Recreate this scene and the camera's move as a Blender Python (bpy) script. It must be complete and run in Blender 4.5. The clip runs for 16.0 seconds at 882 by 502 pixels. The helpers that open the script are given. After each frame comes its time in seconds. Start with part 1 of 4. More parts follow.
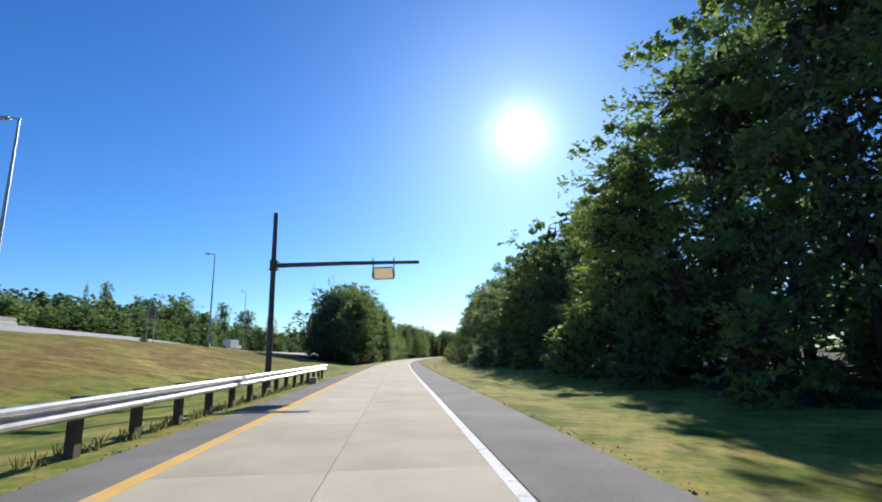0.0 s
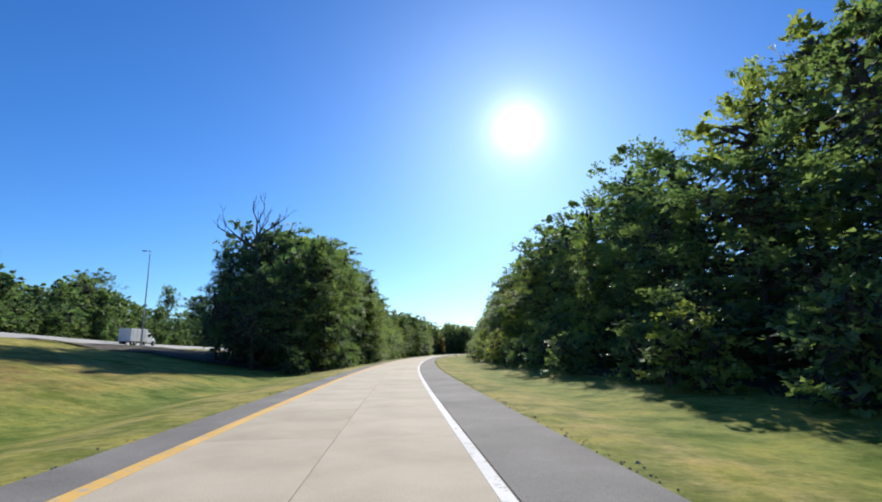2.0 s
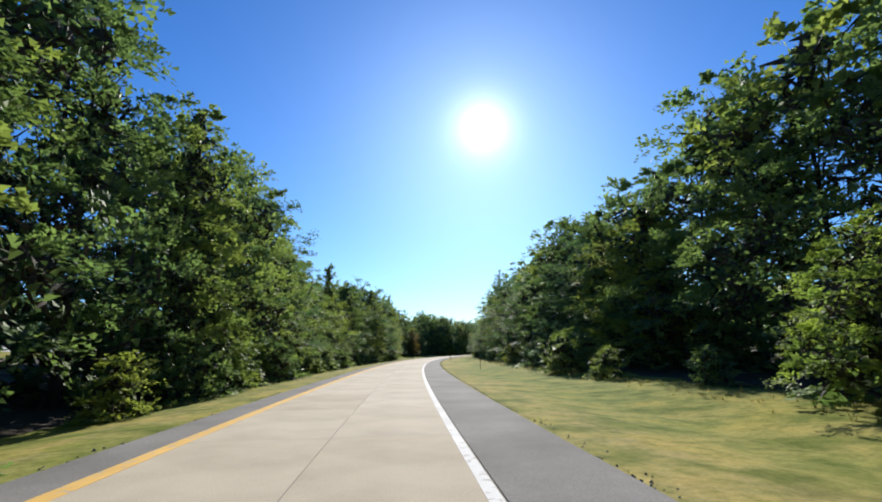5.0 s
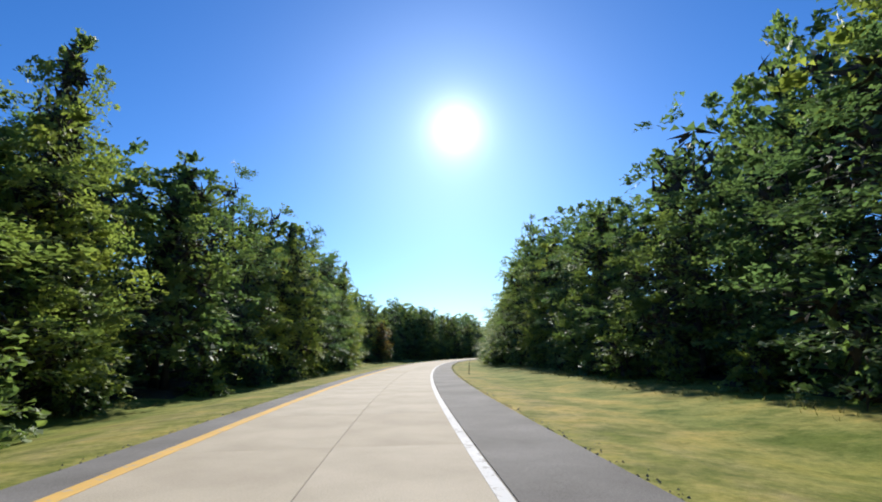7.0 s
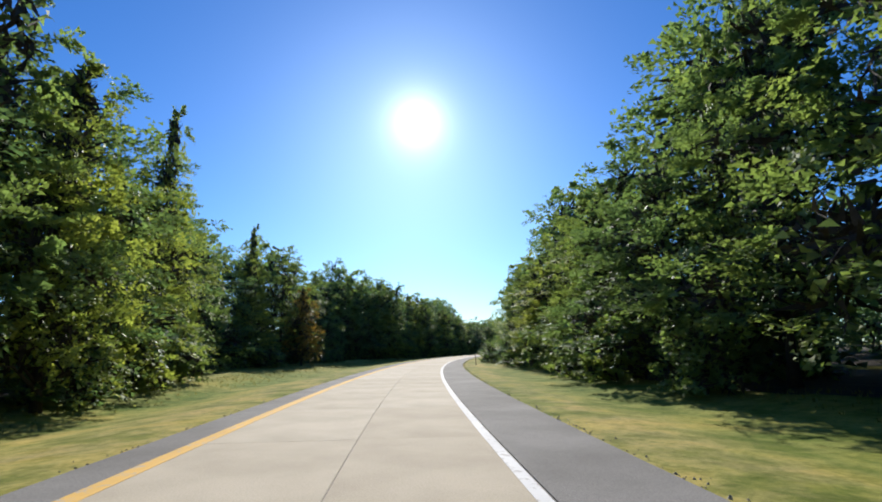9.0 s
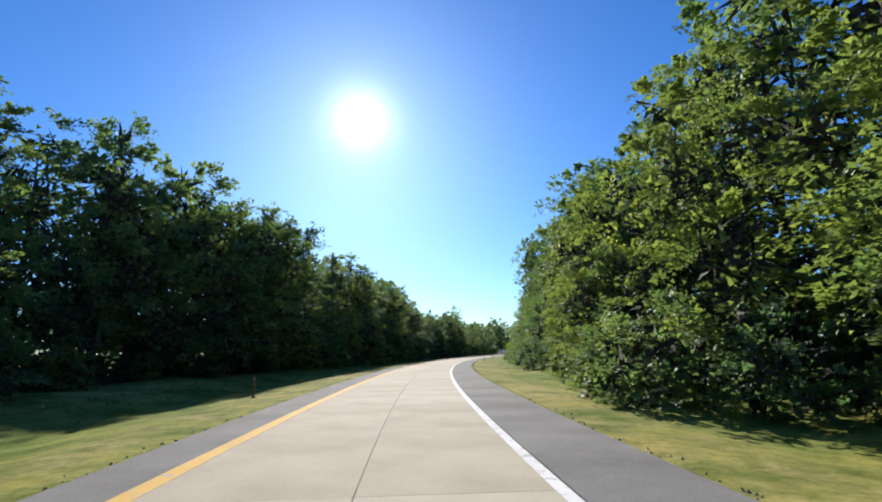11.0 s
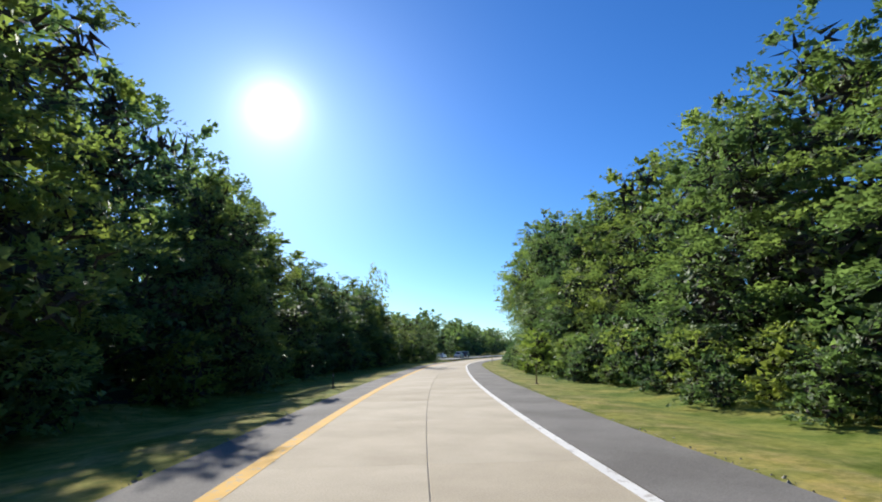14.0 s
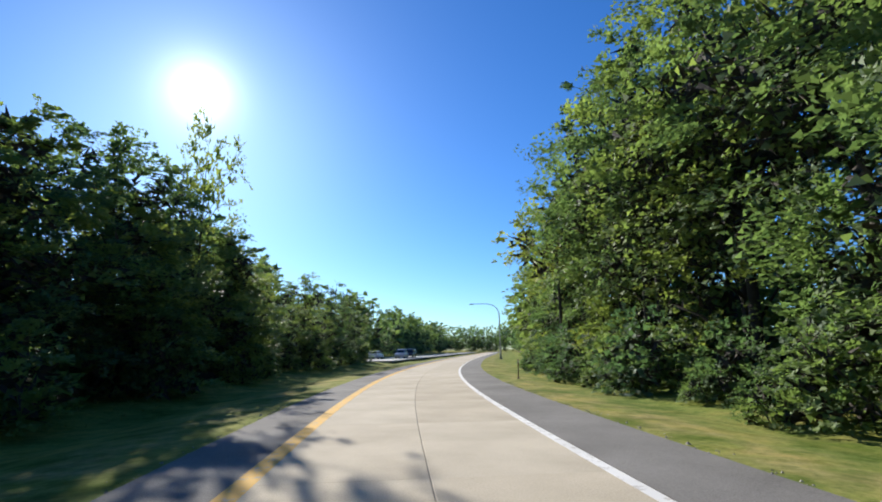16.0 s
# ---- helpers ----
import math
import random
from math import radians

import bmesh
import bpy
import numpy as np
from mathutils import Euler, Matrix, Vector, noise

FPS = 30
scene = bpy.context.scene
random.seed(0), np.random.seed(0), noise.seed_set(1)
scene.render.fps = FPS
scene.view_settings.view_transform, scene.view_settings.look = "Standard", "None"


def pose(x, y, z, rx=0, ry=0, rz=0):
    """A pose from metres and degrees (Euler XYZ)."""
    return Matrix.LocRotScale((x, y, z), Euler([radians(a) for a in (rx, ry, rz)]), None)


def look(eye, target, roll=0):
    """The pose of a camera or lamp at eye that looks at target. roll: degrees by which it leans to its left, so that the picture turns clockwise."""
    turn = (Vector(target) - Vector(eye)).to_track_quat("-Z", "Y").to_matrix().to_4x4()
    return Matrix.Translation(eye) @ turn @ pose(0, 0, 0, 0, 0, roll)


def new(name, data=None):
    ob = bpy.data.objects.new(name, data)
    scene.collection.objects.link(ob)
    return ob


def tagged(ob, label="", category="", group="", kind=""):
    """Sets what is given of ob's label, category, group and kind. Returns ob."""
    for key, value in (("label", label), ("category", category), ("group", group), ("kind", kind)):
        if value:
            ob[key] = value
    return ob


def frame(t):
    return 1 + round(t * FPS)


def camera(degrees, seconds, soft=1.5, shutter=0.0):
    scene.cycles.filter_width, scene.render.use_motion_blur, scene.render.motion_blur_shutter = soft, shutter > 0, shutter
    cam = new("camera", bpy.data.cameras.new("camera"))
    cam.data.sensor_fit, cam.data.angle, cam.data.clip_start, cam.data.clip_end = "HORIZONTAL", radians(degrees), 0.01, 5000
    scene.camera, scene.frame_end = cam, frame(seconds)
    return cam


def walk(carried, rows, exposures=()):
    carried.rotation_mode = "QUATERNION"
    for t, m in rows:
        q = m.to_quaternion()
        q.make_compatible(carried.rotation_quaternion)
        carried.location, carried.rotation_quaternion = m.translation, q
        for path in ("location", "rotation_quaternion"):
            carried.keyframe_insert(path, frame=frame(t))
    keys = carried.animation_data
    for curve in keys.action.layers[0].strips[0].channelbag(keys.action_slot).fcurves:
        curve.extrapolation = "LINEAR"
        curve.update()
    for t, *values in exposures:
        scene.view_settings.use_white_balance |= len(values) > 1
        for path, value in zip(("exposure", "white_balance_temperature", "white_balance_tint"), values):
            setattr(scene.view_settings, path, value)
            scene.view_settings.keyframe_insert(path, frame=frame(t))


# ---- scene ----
# ---- camera and its walk ----
cam = camera(83.0, 16.0, soft=1.9)
EYE_HEIGHT, LEAN = 1.45, -1.04
DRIVE = [
    (0.0, 0.00, 0.00, -2.37, 11.67), (0.5, -0.57, 13.23, -2.44, 11.76), (1.0, -1.15, 26.43, -2.40, 11.60), (1.5, -1.70, 39.60, -2.58, 11.55),
    (2.0, -2.20, 52.74, -2.85, 11.36), (2.5, -2.63, 65.86, -3.27, 11.53), (3.0, -2.93, 78.94, -3.85, 11.14), (3.5, -3.08, 92.00, -4.74, 11.42),
    (4.0, -2.99, 105.02, -5.84, 11.59), (4.5, -2.67, 118.00, -6.66, 11.40), (5.0, -2.20, 130.92, -7.32, 11.40), (5.5, -1.58, 143.80, -7.97, 11.50),
    (6.0, -0.82, 156.62, -8.75, 11.65), (6.5, 0.16, 169.38, -9.88, 11.70), (7.0, 1.37, 182.06, -10.75, 11.67), (7.5, 2.77, 194.66, -11.80, 11.52),
    (8.0, 4.43, 207.17, -13.14, 11.50), (8.5, 6.38, 219.58, -14.45, 11.25), (9.0, 8.57, 231.88, -15.58, 11.21), (9.5, 11.03, 244.07, -17.06, 11.25),
    (10.0, 13.81, 256.11, -18.71, 11.28), (10.5, 16.93, 268.01, -20.52, 11.32), (11.0, 20.41, 279.73, -22.42, 11.38), (11.5, 24.28, 291.26, -24.41, 11.38),
    (12.0, 28.50, 302.60, -26.24, 11.37), (12.5, 33.05, 313.74, -27.90, 11.43), (13.0, 37.88, 324.69, -29.51, 11.44), (13.5, 42.98, 335.46, -30.91, 11.53),
    (14.0, 48.32, 346.05, -32.53, 11.60), (14.5, 54.00, 356.39, -34.89, 11.38), (15.0, 60.08, 366.45, -37.16, 11.23), (15.5, 66.51, 376.21, -39.26, 11.12),
    (16.0, 73.16, 385.76, -40.04, 11.26)]
walk(cam, [(t, pose(x, y, EYE_HEIGHT, 90 + pitch, 0, yaw) @ pose(0, 0, 0, 0, 0, LEAN)) for t, x, y, yaw, pitch in DRIVE],
     exposures=[(0.0, 0.75, 6300, 10), (9.0, 0.75, 6300, 10), (12.0, 0.82, 6300, 10), (16.0, 0.82, 6300, 10)])

# ---- world and sun ----
SUN_HEIGHT, SUN_TURN = radians(25.5), radians(12.5)
world = bpy.data.worlds.new("sky")
scene.world = world
world.use_nodes = True
wn = world.node_tree
sky = wn.nodes.new("ShaderNodeTexSky")
sky.sky_type = 'NISHITA'
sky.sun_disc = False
sky.sun_elevation, sky.sun_rotation = SUN_HEIGHT, SUN_TURN
sky.air_density, sky.dust_density, sky.ozone_density = 1.0, 0.32, 2.8
deep = wn.nodes.new("ShaderNodeHueSaturation")
deep.inputs["Saturation"].default_value = 1.24
clear = wn.nodes.new("ShaderNodeMix")
clear.data_type, clear.blend_type = 'RGBA', 'MULTIPLY'
clear.inputs[0].default_value, clear.inputs[7].default_value = 1.0, (0.64, 0.92, 1.28, 1)
wn.links.new(sky.outputs[0], deep.inputs["Color"])
wn.links.new(deep.outputs[0], clear.inputs[6])
wn.links.new(clear.outputs[2], wn.nodes["Background"].inputs["Color"])
wn.nodes["Background"].inputs["Strength"].default_value = 0.068
lamp = bpy.data.lights.new("sun", 'SUN')
lamp.energy, lamp.angle, lamp.color = 5.0, radians(0.53), (1.0, 0.94, 0.84)
sun_way = Vector((math.sin(SUN_TURN) * math.cos(SUN_HEIGHT), math.cos(SUN_TURN) * math.cos(SUN_HEIGHT), math.sin(SUN_HEIGHT)))
new("sun", lamp).matrix_world = look(sun_way * 300, (0, 0, 0))


def sun_disc():
    """The sun with painted glare, blinding and soft-edged, as far off as the view reaches."""
    m = bpy.data.materials.new("sun_glare")
    m.use_nodes = True
    t = m.node_tree
    t.nodes.clear()
    place, round_off = t.nodes.new("ShaderNodeTexCoord"), t.nodes.new("ShaderNodeTexGradient")
    round_off.gradient_type = 'SPHERICAL'
    t.links.new(place.outputs["Object"], round_off.inputs["Vector"])
    # emission fades outward far beyond the sun's own size: painted glare
    power = t.nodes.new("ShaderNodeMath")
    power.operation = 'POWER'
    power.inputs[1].default_value = 6.0
    strong = t.nodes.new("ShaderNodeMath")
    strong.operation = 'MULTIPLY'
    strong.inputs[1].default_value = 1.15
    emit, clear_, both, out = (t.nodes.new("ShaderNode" + k) for k in ("Emission", "BsdfTransparent", "AddShader", "OutputMaterial"))
    emit.inputs["Color"].default_value = (1.0, 0.97, 0.90, 1)
    t.links.new(round_off.outputs["Fac"], power.inputs[0])
    t.links.new(power.outputs[0], strong.inputs[0])
    t.links.new(strong.outputs[0], emit.inputs["Strength"])
    t.links.new(emit.outputs[0], both.inputs[0])
    t.links.new(clear_.outputs[0], both.inputs[1])
    t.links.new(both.outputs[0], out.inputs["Surface"])
    bm = bmesh.new()
    bmesh.ops.create_circle(bm, cap_ends=True, segments=64, radius=1.0)
    me = bpy.data.meshes.new("sun_disc")
    bm.to_mesh(me)
    bm.free()
    me.materials.append(m)
    centre = Vector((30, 190, 1.5))
    ob = new("sun_disc", me)
    ob.matrix_basis = look(centre + sun_way * 4500, centre) @ Matrix.Scale(4500 * math.tan(radians(12.0)), 4)
    tagged(ob, "blinding white sun with its glare painted round it as a fading glow", "sun", kind="structure")


sun_disc()

# ---- materials ----


def shader(name, rough=0.8, metal=0.0, spec=0.3):
    m = bpy.data.materials.new(name)
    m.use_nodes = True
    b = m.node_tree.nodes["Principled BSDF"]
    b.inputs["Roughness"].default_value, b.inputs["Metallic"].default_value = rough, metal
    b.inputs["Specular IOR Level"].default_value = spec
    return m, m.node_tree, b


def node(t, kind, **values):
    n = t.nodes.new(kind)
    for k, v in values.items():
        n.inputs[k].default_value = v
    return n


def noise_tex(t, scale, detail=4.0, rough=0.55):
    c = t.nodes.new("ShaderNodeTexCoord")
    n = node(t, "ShaderNodeTexNoise", Scale=scale, Detail=detail, Roughness=rough)
    t.links.new(c.outputs["Object"], n.inputs["Vector"])
    return n.outputs["Fac"]


def ramp(t, fac, stops):
    r = t.nodes.new("ShaderNodeValToRGB")
    e = r.color_ramp.elements
    while len(e) < len(stops):
        e.new(0.5)
    for el, (p, c) in zip(e, stops):
        el.position, el.color = p, (*c, 1)
    t.links.new(fac, r.inputs["Fac"])
    return r.outputs["Color"]


def mix(t, kind, fac, a, b):
    m = t.nodes.new("ShaderNodeMix")
    m.data_type, m.blend_type = 'RGBA', kind
    for sock, v in ((m.inputs[0], fac), (m.inputs[6], a), (m.inputs[7], b)):
        if hasattr(v, "links"):
            t.links.new(v, sock)
        else:
            sock.default_value = v if isinstance(v, (int, float)) else (*v, 1)
    return m.outputs[2]


def bump(t, b, height, strength, distance):
    n = node(t, "ShaderNodeBump", Strength=strength, Distance=distance)
    t.links.new(height, n.inputs["Height"])
    t.links.new(n.outputs["Normal"], b.inputs["Normal"])


def surface(name, dark, light, coarse, fine, rough=0.8, metal=0.0, spec=0.3, relief=0.3, depth=0.01, grain=0.35):
    """Two scales of variation: blotches between two colours, and a fine grain with relief."""
    m, t, b = shader(name, rough, metal, spec)
    big = ramp(t, noise_tex(t, coarse), [(0.32, dark), (0.68, light)])
    small = noise_tex(t, fine, 3.0)
    grey = ramp(t, small, [(0.25, (1 - grain,) * 3), (0.75, (1.0,) * 3)])
    t.links.new(mix(t, 'MULTIPLY', 1.0, big, grey), b.inputs["Base Color"])
    bump(t, b, small, relief, depth)
    return m


def leaf_material(name, dark, mid, light, glow):
    """Leaves: each with its own green, each tree with its own cast, part of the light coming through."""
    m, t, b = shader(name, 0.62, 0.0, 0.28)
    geo, info = t.nodes.new("ShaderNodeNewGeometry"), t.nodes.new("ShaderNodeObjectInfo")
    each = geo.outputs["Random Per Island"]
    tone = ramp(t, each, [(0.0, dark), (0.55, mid), (1.0, light)])
    cast = ramp(t, info.outputs["Random"], [(0.0, (0.76, 0.82, 0.85)), (0.5, (0.97, 0.98, 0.92)), (1.0, (1.25, 1.14, 0.88))])
    patch = ramp(t, noise_tex(t, 0.35, 2.0), [(0.3, (0.68, 0.75, 0.78)), (0.7, (1.25, 1.16, 0.92))])
    col = mix(t, 'MULTIPLY', 1.0, mix(t, 'MULTIPLY', 1.0, tone, cast), patch)
    t.links.new(col, b.inputs["Base Color"])
    thin = t.nodes.new("ShaderNodeBsdfTranslucent")
    t.links.new(mix(t, 'MULTIPLY', 1.0, col, glow), thin.inputs["Color"])
    both = node(t, "ShaderNodeMixShader", Fac=0.42)
    t.links.new(b.outputs[0], both.inputs[1])
    t.links.new(thin.outputs[0], both.inputs[2])
    t.links.new(both.outputs[0], t.nodes["Material Output"].inputs["Surface"])
    return m


GREENS = [("green", (0.146, 0.205, 0.098), (0.180, 0.248, 0.118), (0.222, 0.296, 0.146), (1.32, 1.45, 0.84)),
          ("yellow_green", (0.182, 0.238, 0.090), (0.224, 0.284, 0.108), (0.264, 0.326, 0.132), (1.40, 1.45, 0.80)),
          ("dark", (0.108, 0.166, 0.088), (0.137, 0.202, 0.106), (0.170, 0.238, 0.127), (1.22, 1.4, 0.92))]
LEAF = [leaf_material("leaves_" + g[0], *g[1:]) for g in GREENS]
RUSTY = ((0.165, 0.150, 0.062), (0.230, 0.186, 0.072), (0.290, 0.205, 0.080), (1.5, 1.35, 0.75))
# yellow-green leaves, lightened further so that the plants look sunlit
SUNLIT = ((0.25, 0.325, 0.085), (0.31, 0.385, 0.105), (0.37, 0.445, 0.13), (1.25, 1.35, 0.8))
LEAF_SUNLIT = leaf_material("leaves_sunlit", *SUNLIT)
LEAF_RUST = leaf_material("leaves_rusty", *RUSTY)
BARK = surface("bark", (0.045, 0.037, 0.030), (0.100, 0.084, 0.068), 1.2, 18.0, 0.9, relief=0.7, depth=0.03)
DEAD_WOOD = surface("dead_wood", (0.085, 0.065, 0.052), (0.170, 0.140, 0.115), 1.0, 14.0, 0.85, relief=0.5, depth=0.02)
ASPHALT = surface("asphalt_shoulder", (0.192, 0.181, 0.166), (0.288, 0.274, 0.253), 0.45, 60.0, 0.95, spec=0.08, relief=0.5, depth=0.006, grain=0.45)
HIGHWAY = surface("highway_surface", (0.36, 0.35, 0.33), (0.46, 0.45, 0.42), 0.2, 30.0, 0.85)
JOINT = surface("joint_filler", (0.15, 0.135, 0.115), (0.24, 0.215, 0.18), 1.0, 30.0, 0.9)
STEEL = surface("galvanised_steel", (0.40, 0.41, 0.42), (0.56, 0.57, 0.58), 2.5, 40.0, 0.42, 0.85, 0.5, 0.08, 0.003, 0.2)
RUST_STEEL = surface("weathered_steel", (0.078, 0.074, 0.070), (0.130, 0.122, 0.112), 1.5, 25.0, 0.62, 0.3, 0.4, 0.25, 0.004)
POST_WOOD = surface("treated_wood", (0.085, 0.062, 0.042), (0.150, 0.115, 0.080), 3.0, 30.0, 0.85, relief=0.5)
POST_BROWN = surface("delineator_plastic", (0.17, 0.105, 0.055), (0.26, 0.170, 0.090), 4.0, 40.0, 0.6)
CONCRETE = surface("cast_concrete", (0.36, 0.34, 0.31), (0.50, 0.475, 0.44), 1.0, 30.0, 0.85)
BEIGE = surface("fixture_panel", (0.48, 0.44, 0.38), (0.58, 0.54, 0.47), 2.0, 30.0, 0.5)
ALU = surface("lamp_aluminium", (0.30, 0.31, 0.32), (0.42, 0.43, 0.44), 2.0, 30.0, 0.45, 0.7, 0.5, 0.05, 0.002, 0.15)
WHITE_BODY = surface("white_lacquer", (0.70, 0.70, 0.69), (0.80, 0.80, 0.79), 0.8, 20.0, 0.3, 0.0, 0.5, 0.02, 0.001, 0.06)
DARK_BODY = surface("dark_lacquer", (0.022, 0.024, 0.030), (0.034, 0.036, 0.044), 0.8, 20.0, 0.25, 0.0, 0.5, 0.02, 0.001, 0.1)
SILVER_BODY = surface("silver_lacquer", (0.42, 0.42, 0.42), (0.52, 0.52, 0.52), 0.8, 20.0, 0.3, 0.4, 0.5, 0.02, 0.001, 0.1)
RUBBER = surface("tyre_rubber", (0.018, 0.018, 0.018), (0.032, 0.031, 0.030), 3.0, 40.0, 0.85)
GLASS = surface("tinted_glass", (0.012, 0.014, 0.016), (0.020, 0.022, 0.024), 1.0, 10.0, 0.08, 0.0, 0.6, 0.0, 0.001, 0.05)
GRAVEL = surface("gravel_stone", (0.24, 0.22, 0.19), (0.42, 0.39, 0.34), 6.0, 60.0, 0.9)
RED_LENS = surface("red_lens", (0.35, 0.02, 0.015), (0.42, 0.03, 0.02), 4.0, 30.0, 0.3)


def slab_material():
    """Tan-grey concrete: each slab a little different, a worn lighter track, fine aggregate, faint oil drips."""
    m, t, b = shader("road_concrete", 0.94, 0.0, 0.07)
    info = t.nodes.new("ShaderNodeObjectInfo")
    base = ramp(t, info.outputs["Random"], [(0.0, (0.495, 0.430, 0.324)), (0.5, (0.532, 0.466, 0.356)), (1.0, (0.565, 0.500, 0.388))])
    blotch = ramp(t, noise_tex(t, 0.6, 5.0), [(0.3, (0.80, 0.79, 0.78)), (0.62, (1.0, 1.0, 1.0)), (0.8, (1.06, 1.05, 1.03))])
    small = noise_tex(t, 45.0, 3.0)
    grain = ramp(t, small, [(0.3, (0.82, 0.82, 0.82)), (0.7, (1.04, 1.04, 1.04))])
    col = mix(t, 'MULTIPLY', 1.0, mix(t, 'MULTIPLY', 1.0, base, blotch), grain)
    t.links.new(col, b.inputs["Base Color"])
    bump(t, b, small, 0.35, 0.004)
    return m


def paint_material(name, colour, under):
    """Road paint worn through to what lies under it."""
    m, t, b = shader(name, 0.9, 0.0, 0.08)
    wear = ramp(t, noise_tex(t, 5.0, 6.0, 0.7), [(0.36, (0, 0, 0)), (0.46, (1, 1, 1))])
    tone = ramp(t, noise_tex(t, 0.9), [(0.3, tuple(c * 0.82 for c in colour)), (0.7, colour)])
    t.links.new(mix(t, 'MIX', wear, under, tone), b.inputs["Base Color"])
    bump(t, b, noise_tex(t, 50.0), 0.2, 0.003)
    return m


def ground_material():
    """Mown grass: green and straw patches, lush in the ditch, bare red-brown earth on the bank, tufty relief."""
    m, t, b = shader("mown_grass", 1.0, 0.0, 0.03)
    at = t.nodes.new("ShaderNodeVertexColor")
    at.layer_name = "lie"
    kinds = t.nodes.new("ShaderNodeSeparateColor")
    t.links.new(at.outputs["Color"], kinds.inputs["Color"])
    wide = ramp(t, noise_tex(t, 0.07, 4.0), [(0.38, (0.205, 0.226, 0.058)), (0.50, (0.278, 0.264, 0.076)), (0.62, (0.362, 0.308, 0.112))])
    mid_noise = noise_tex(t, 0.55, 5.0)

    def amount(socket, noise, lo, hi):
        """How much of a kind shows: its place, broken up by noise."""
        edge = ramp(t, noise, [(lo, (0, 0, 0)), (hi, (1, 1, 1))])
        return mix(t, 'MULTIPLY', 1.0, edge, socket)

    lush = mix(t, 'MIX', amount(kinds.outputs["Red"], noise_tex(t, 0.22, 5.0, 0.6), 0.36, 0.54), wide, (0.172, 0.212, 0.056))
    dry = mix(t, 'MIX', amount(kinds.outputs["Blue"], noise_tex(t, 0.9, 5.0, 0.65), 0.40, 0.62), lush, (0.315, 0.268, 0.122))
    mid = ramp(t, mid_noise, [(0.36, (0.54, 0.66, 0.46)), (0.50, (1.0, 1.0, 1.0)), (0.64, (1.26, 1.13, 1.04))])
    fine = noise_tex(t, 9.0, 6.0, 0.7)
    grain = ramp(t, fine, [(0.32, (0.70, 0.74, 0.66)), (0.68, (1.15, 1.12, 1.06))])
    tufty = ramp(t, noise_tex(t, 2.1, 6.0, 0.68), [(0.38, (0.66, 0.73, 0.60)), (0.52, (1.0, 1.0, 1.0)), (0.64, (1.14, 1.09, 1.05))])
    col = mix(t, 'MULTIPLY', 1.0, mix(t, 'MULTIPLY', 1.0, mix(t, 'MULTIPLY', 1.0, dry, mid), tufty), grain)
    bare = mix(t, 'MIX', amount(kinds.outputs["Green"], noise_tex(t, 0.33, 8.0, 0.70), 0.38, 0.58), col, mix(t, 'MULTIPLY', 1.0, (0.220, 0.138, 0.062), mix(t, 'MULTIPLY', 1.0, grain, tufty)))
    few = ramp(t, noise_tex(t, 0.16, 7.0, 0.68), [(0.60, (0, 0, 0)), (0.72, (0.4, 0.4, 0.4))])
    t.links.new(mix(t, 'MIX', few, bare, (0.25, 0.175, 0.095)), b.inputs["Base Color"])
    bump(t, b, fine, 0.6, 0.03)
    return m


def blade_material():
    m, t, b = shader("grass_blades", 0.8, 0.0, 0.08)
    geo = t.nodes.new("ShaderNodeNewGeometry")
    col = ramp(t, geo.outputs["Random Per Island"], [(0.0, (0.190, 0.208, 0.050)), (0.5, (0.260, 0.248, 0.068)), (1.0, (0.35, 0.295, 0.11))])
    t.links.new(col, b.inputs["Base Color"])
    thin = t.nodes.new("ShaderNodeBsdfTranslucent")
    t.links.new(col, thin.inputs["Color"])
    both = node(t, "ShaderNodeMixShader", Fac=0.4)
    t.links.new(b.outputs[0], both.inputs[1])
    t.links.new(thin.outputs[0], both.inputs[2])
    t.links.new(both.outputs[0], t.nodes["Material Output"].inputs["Surface"])
    return m


ACRYLIC, acrylic_tree, acrylic_bsdf = shader("beige_acrylic", 0.4, 0.0, 0.4)
acrylic_bsdf.inputs["Base Color"].default_value = (0.62, 0.56, 0.46, 1)
acrylic_thin = node(acrylic_tree, "ShaderNodeBsdfTranslucent", Color=(0.66, 0.58, 0.47, 1))
acrylic_mix = node(acrylic_tree, "ShaderNodeMixShader", Fac=0.6)
acrylic_tree.links.new(acrylic_bsdf.outputs[0], acrylic_mix.inputs[1])
acrylic_tree.links.new(acrylic_thin.outputs[0], acrylic_mix.inputs[2])
acrylic_tree.links.new(acrylic_mix.outputs[0], acrylic_tree.nodes["Material Output"].inputs["Surface"])
SLAB = slab_material()
WHITE_LINE = paint_material("white_road_paint", (0.74, 0.73, 0.70), (0.40, 0.37, 0.33))
YELLOW_LINE = paint_material("yellow_road_paint", (0.72, 0.45, 0.13), (0.40, 0.36, 0.30))
GRASS, BLADES = ground_material(), blade_material()

# ---- the line of the ramp ----
LINE = [(1.7, -60.0), (0.85, -40.0), (0.0, -20.0), (-0.9, 0.0), (-1.8, 19.9), (-2.8, 39.9), (-3.6, 59.9), (-4.2, 79.9), (-4.4, 100.0), (-3.9, 120.0),
        (-3.1, 140.0), (-1.8, 160.0), (-0.1, 179.9), (2.2, 199.8), (5.3, 219.6), (9.1, 239.3), (13.6, 258.8), (19.1, 278.1), (25.7, 297.0), (33.3, 315.6),
        (41.8, 333.7), (51.2, 351.3), (61.7, 368.3), (73.0, 384.9), (84.2, 401.0), (97.2, 416.2), (111.3, 430.4), (125.6, 444.4), (140.2, 458.1)]
while len(LINE) < 47:
    LINE.append((LINE[-1][0] + 14.7, LINE[-1][1] + 13.56))
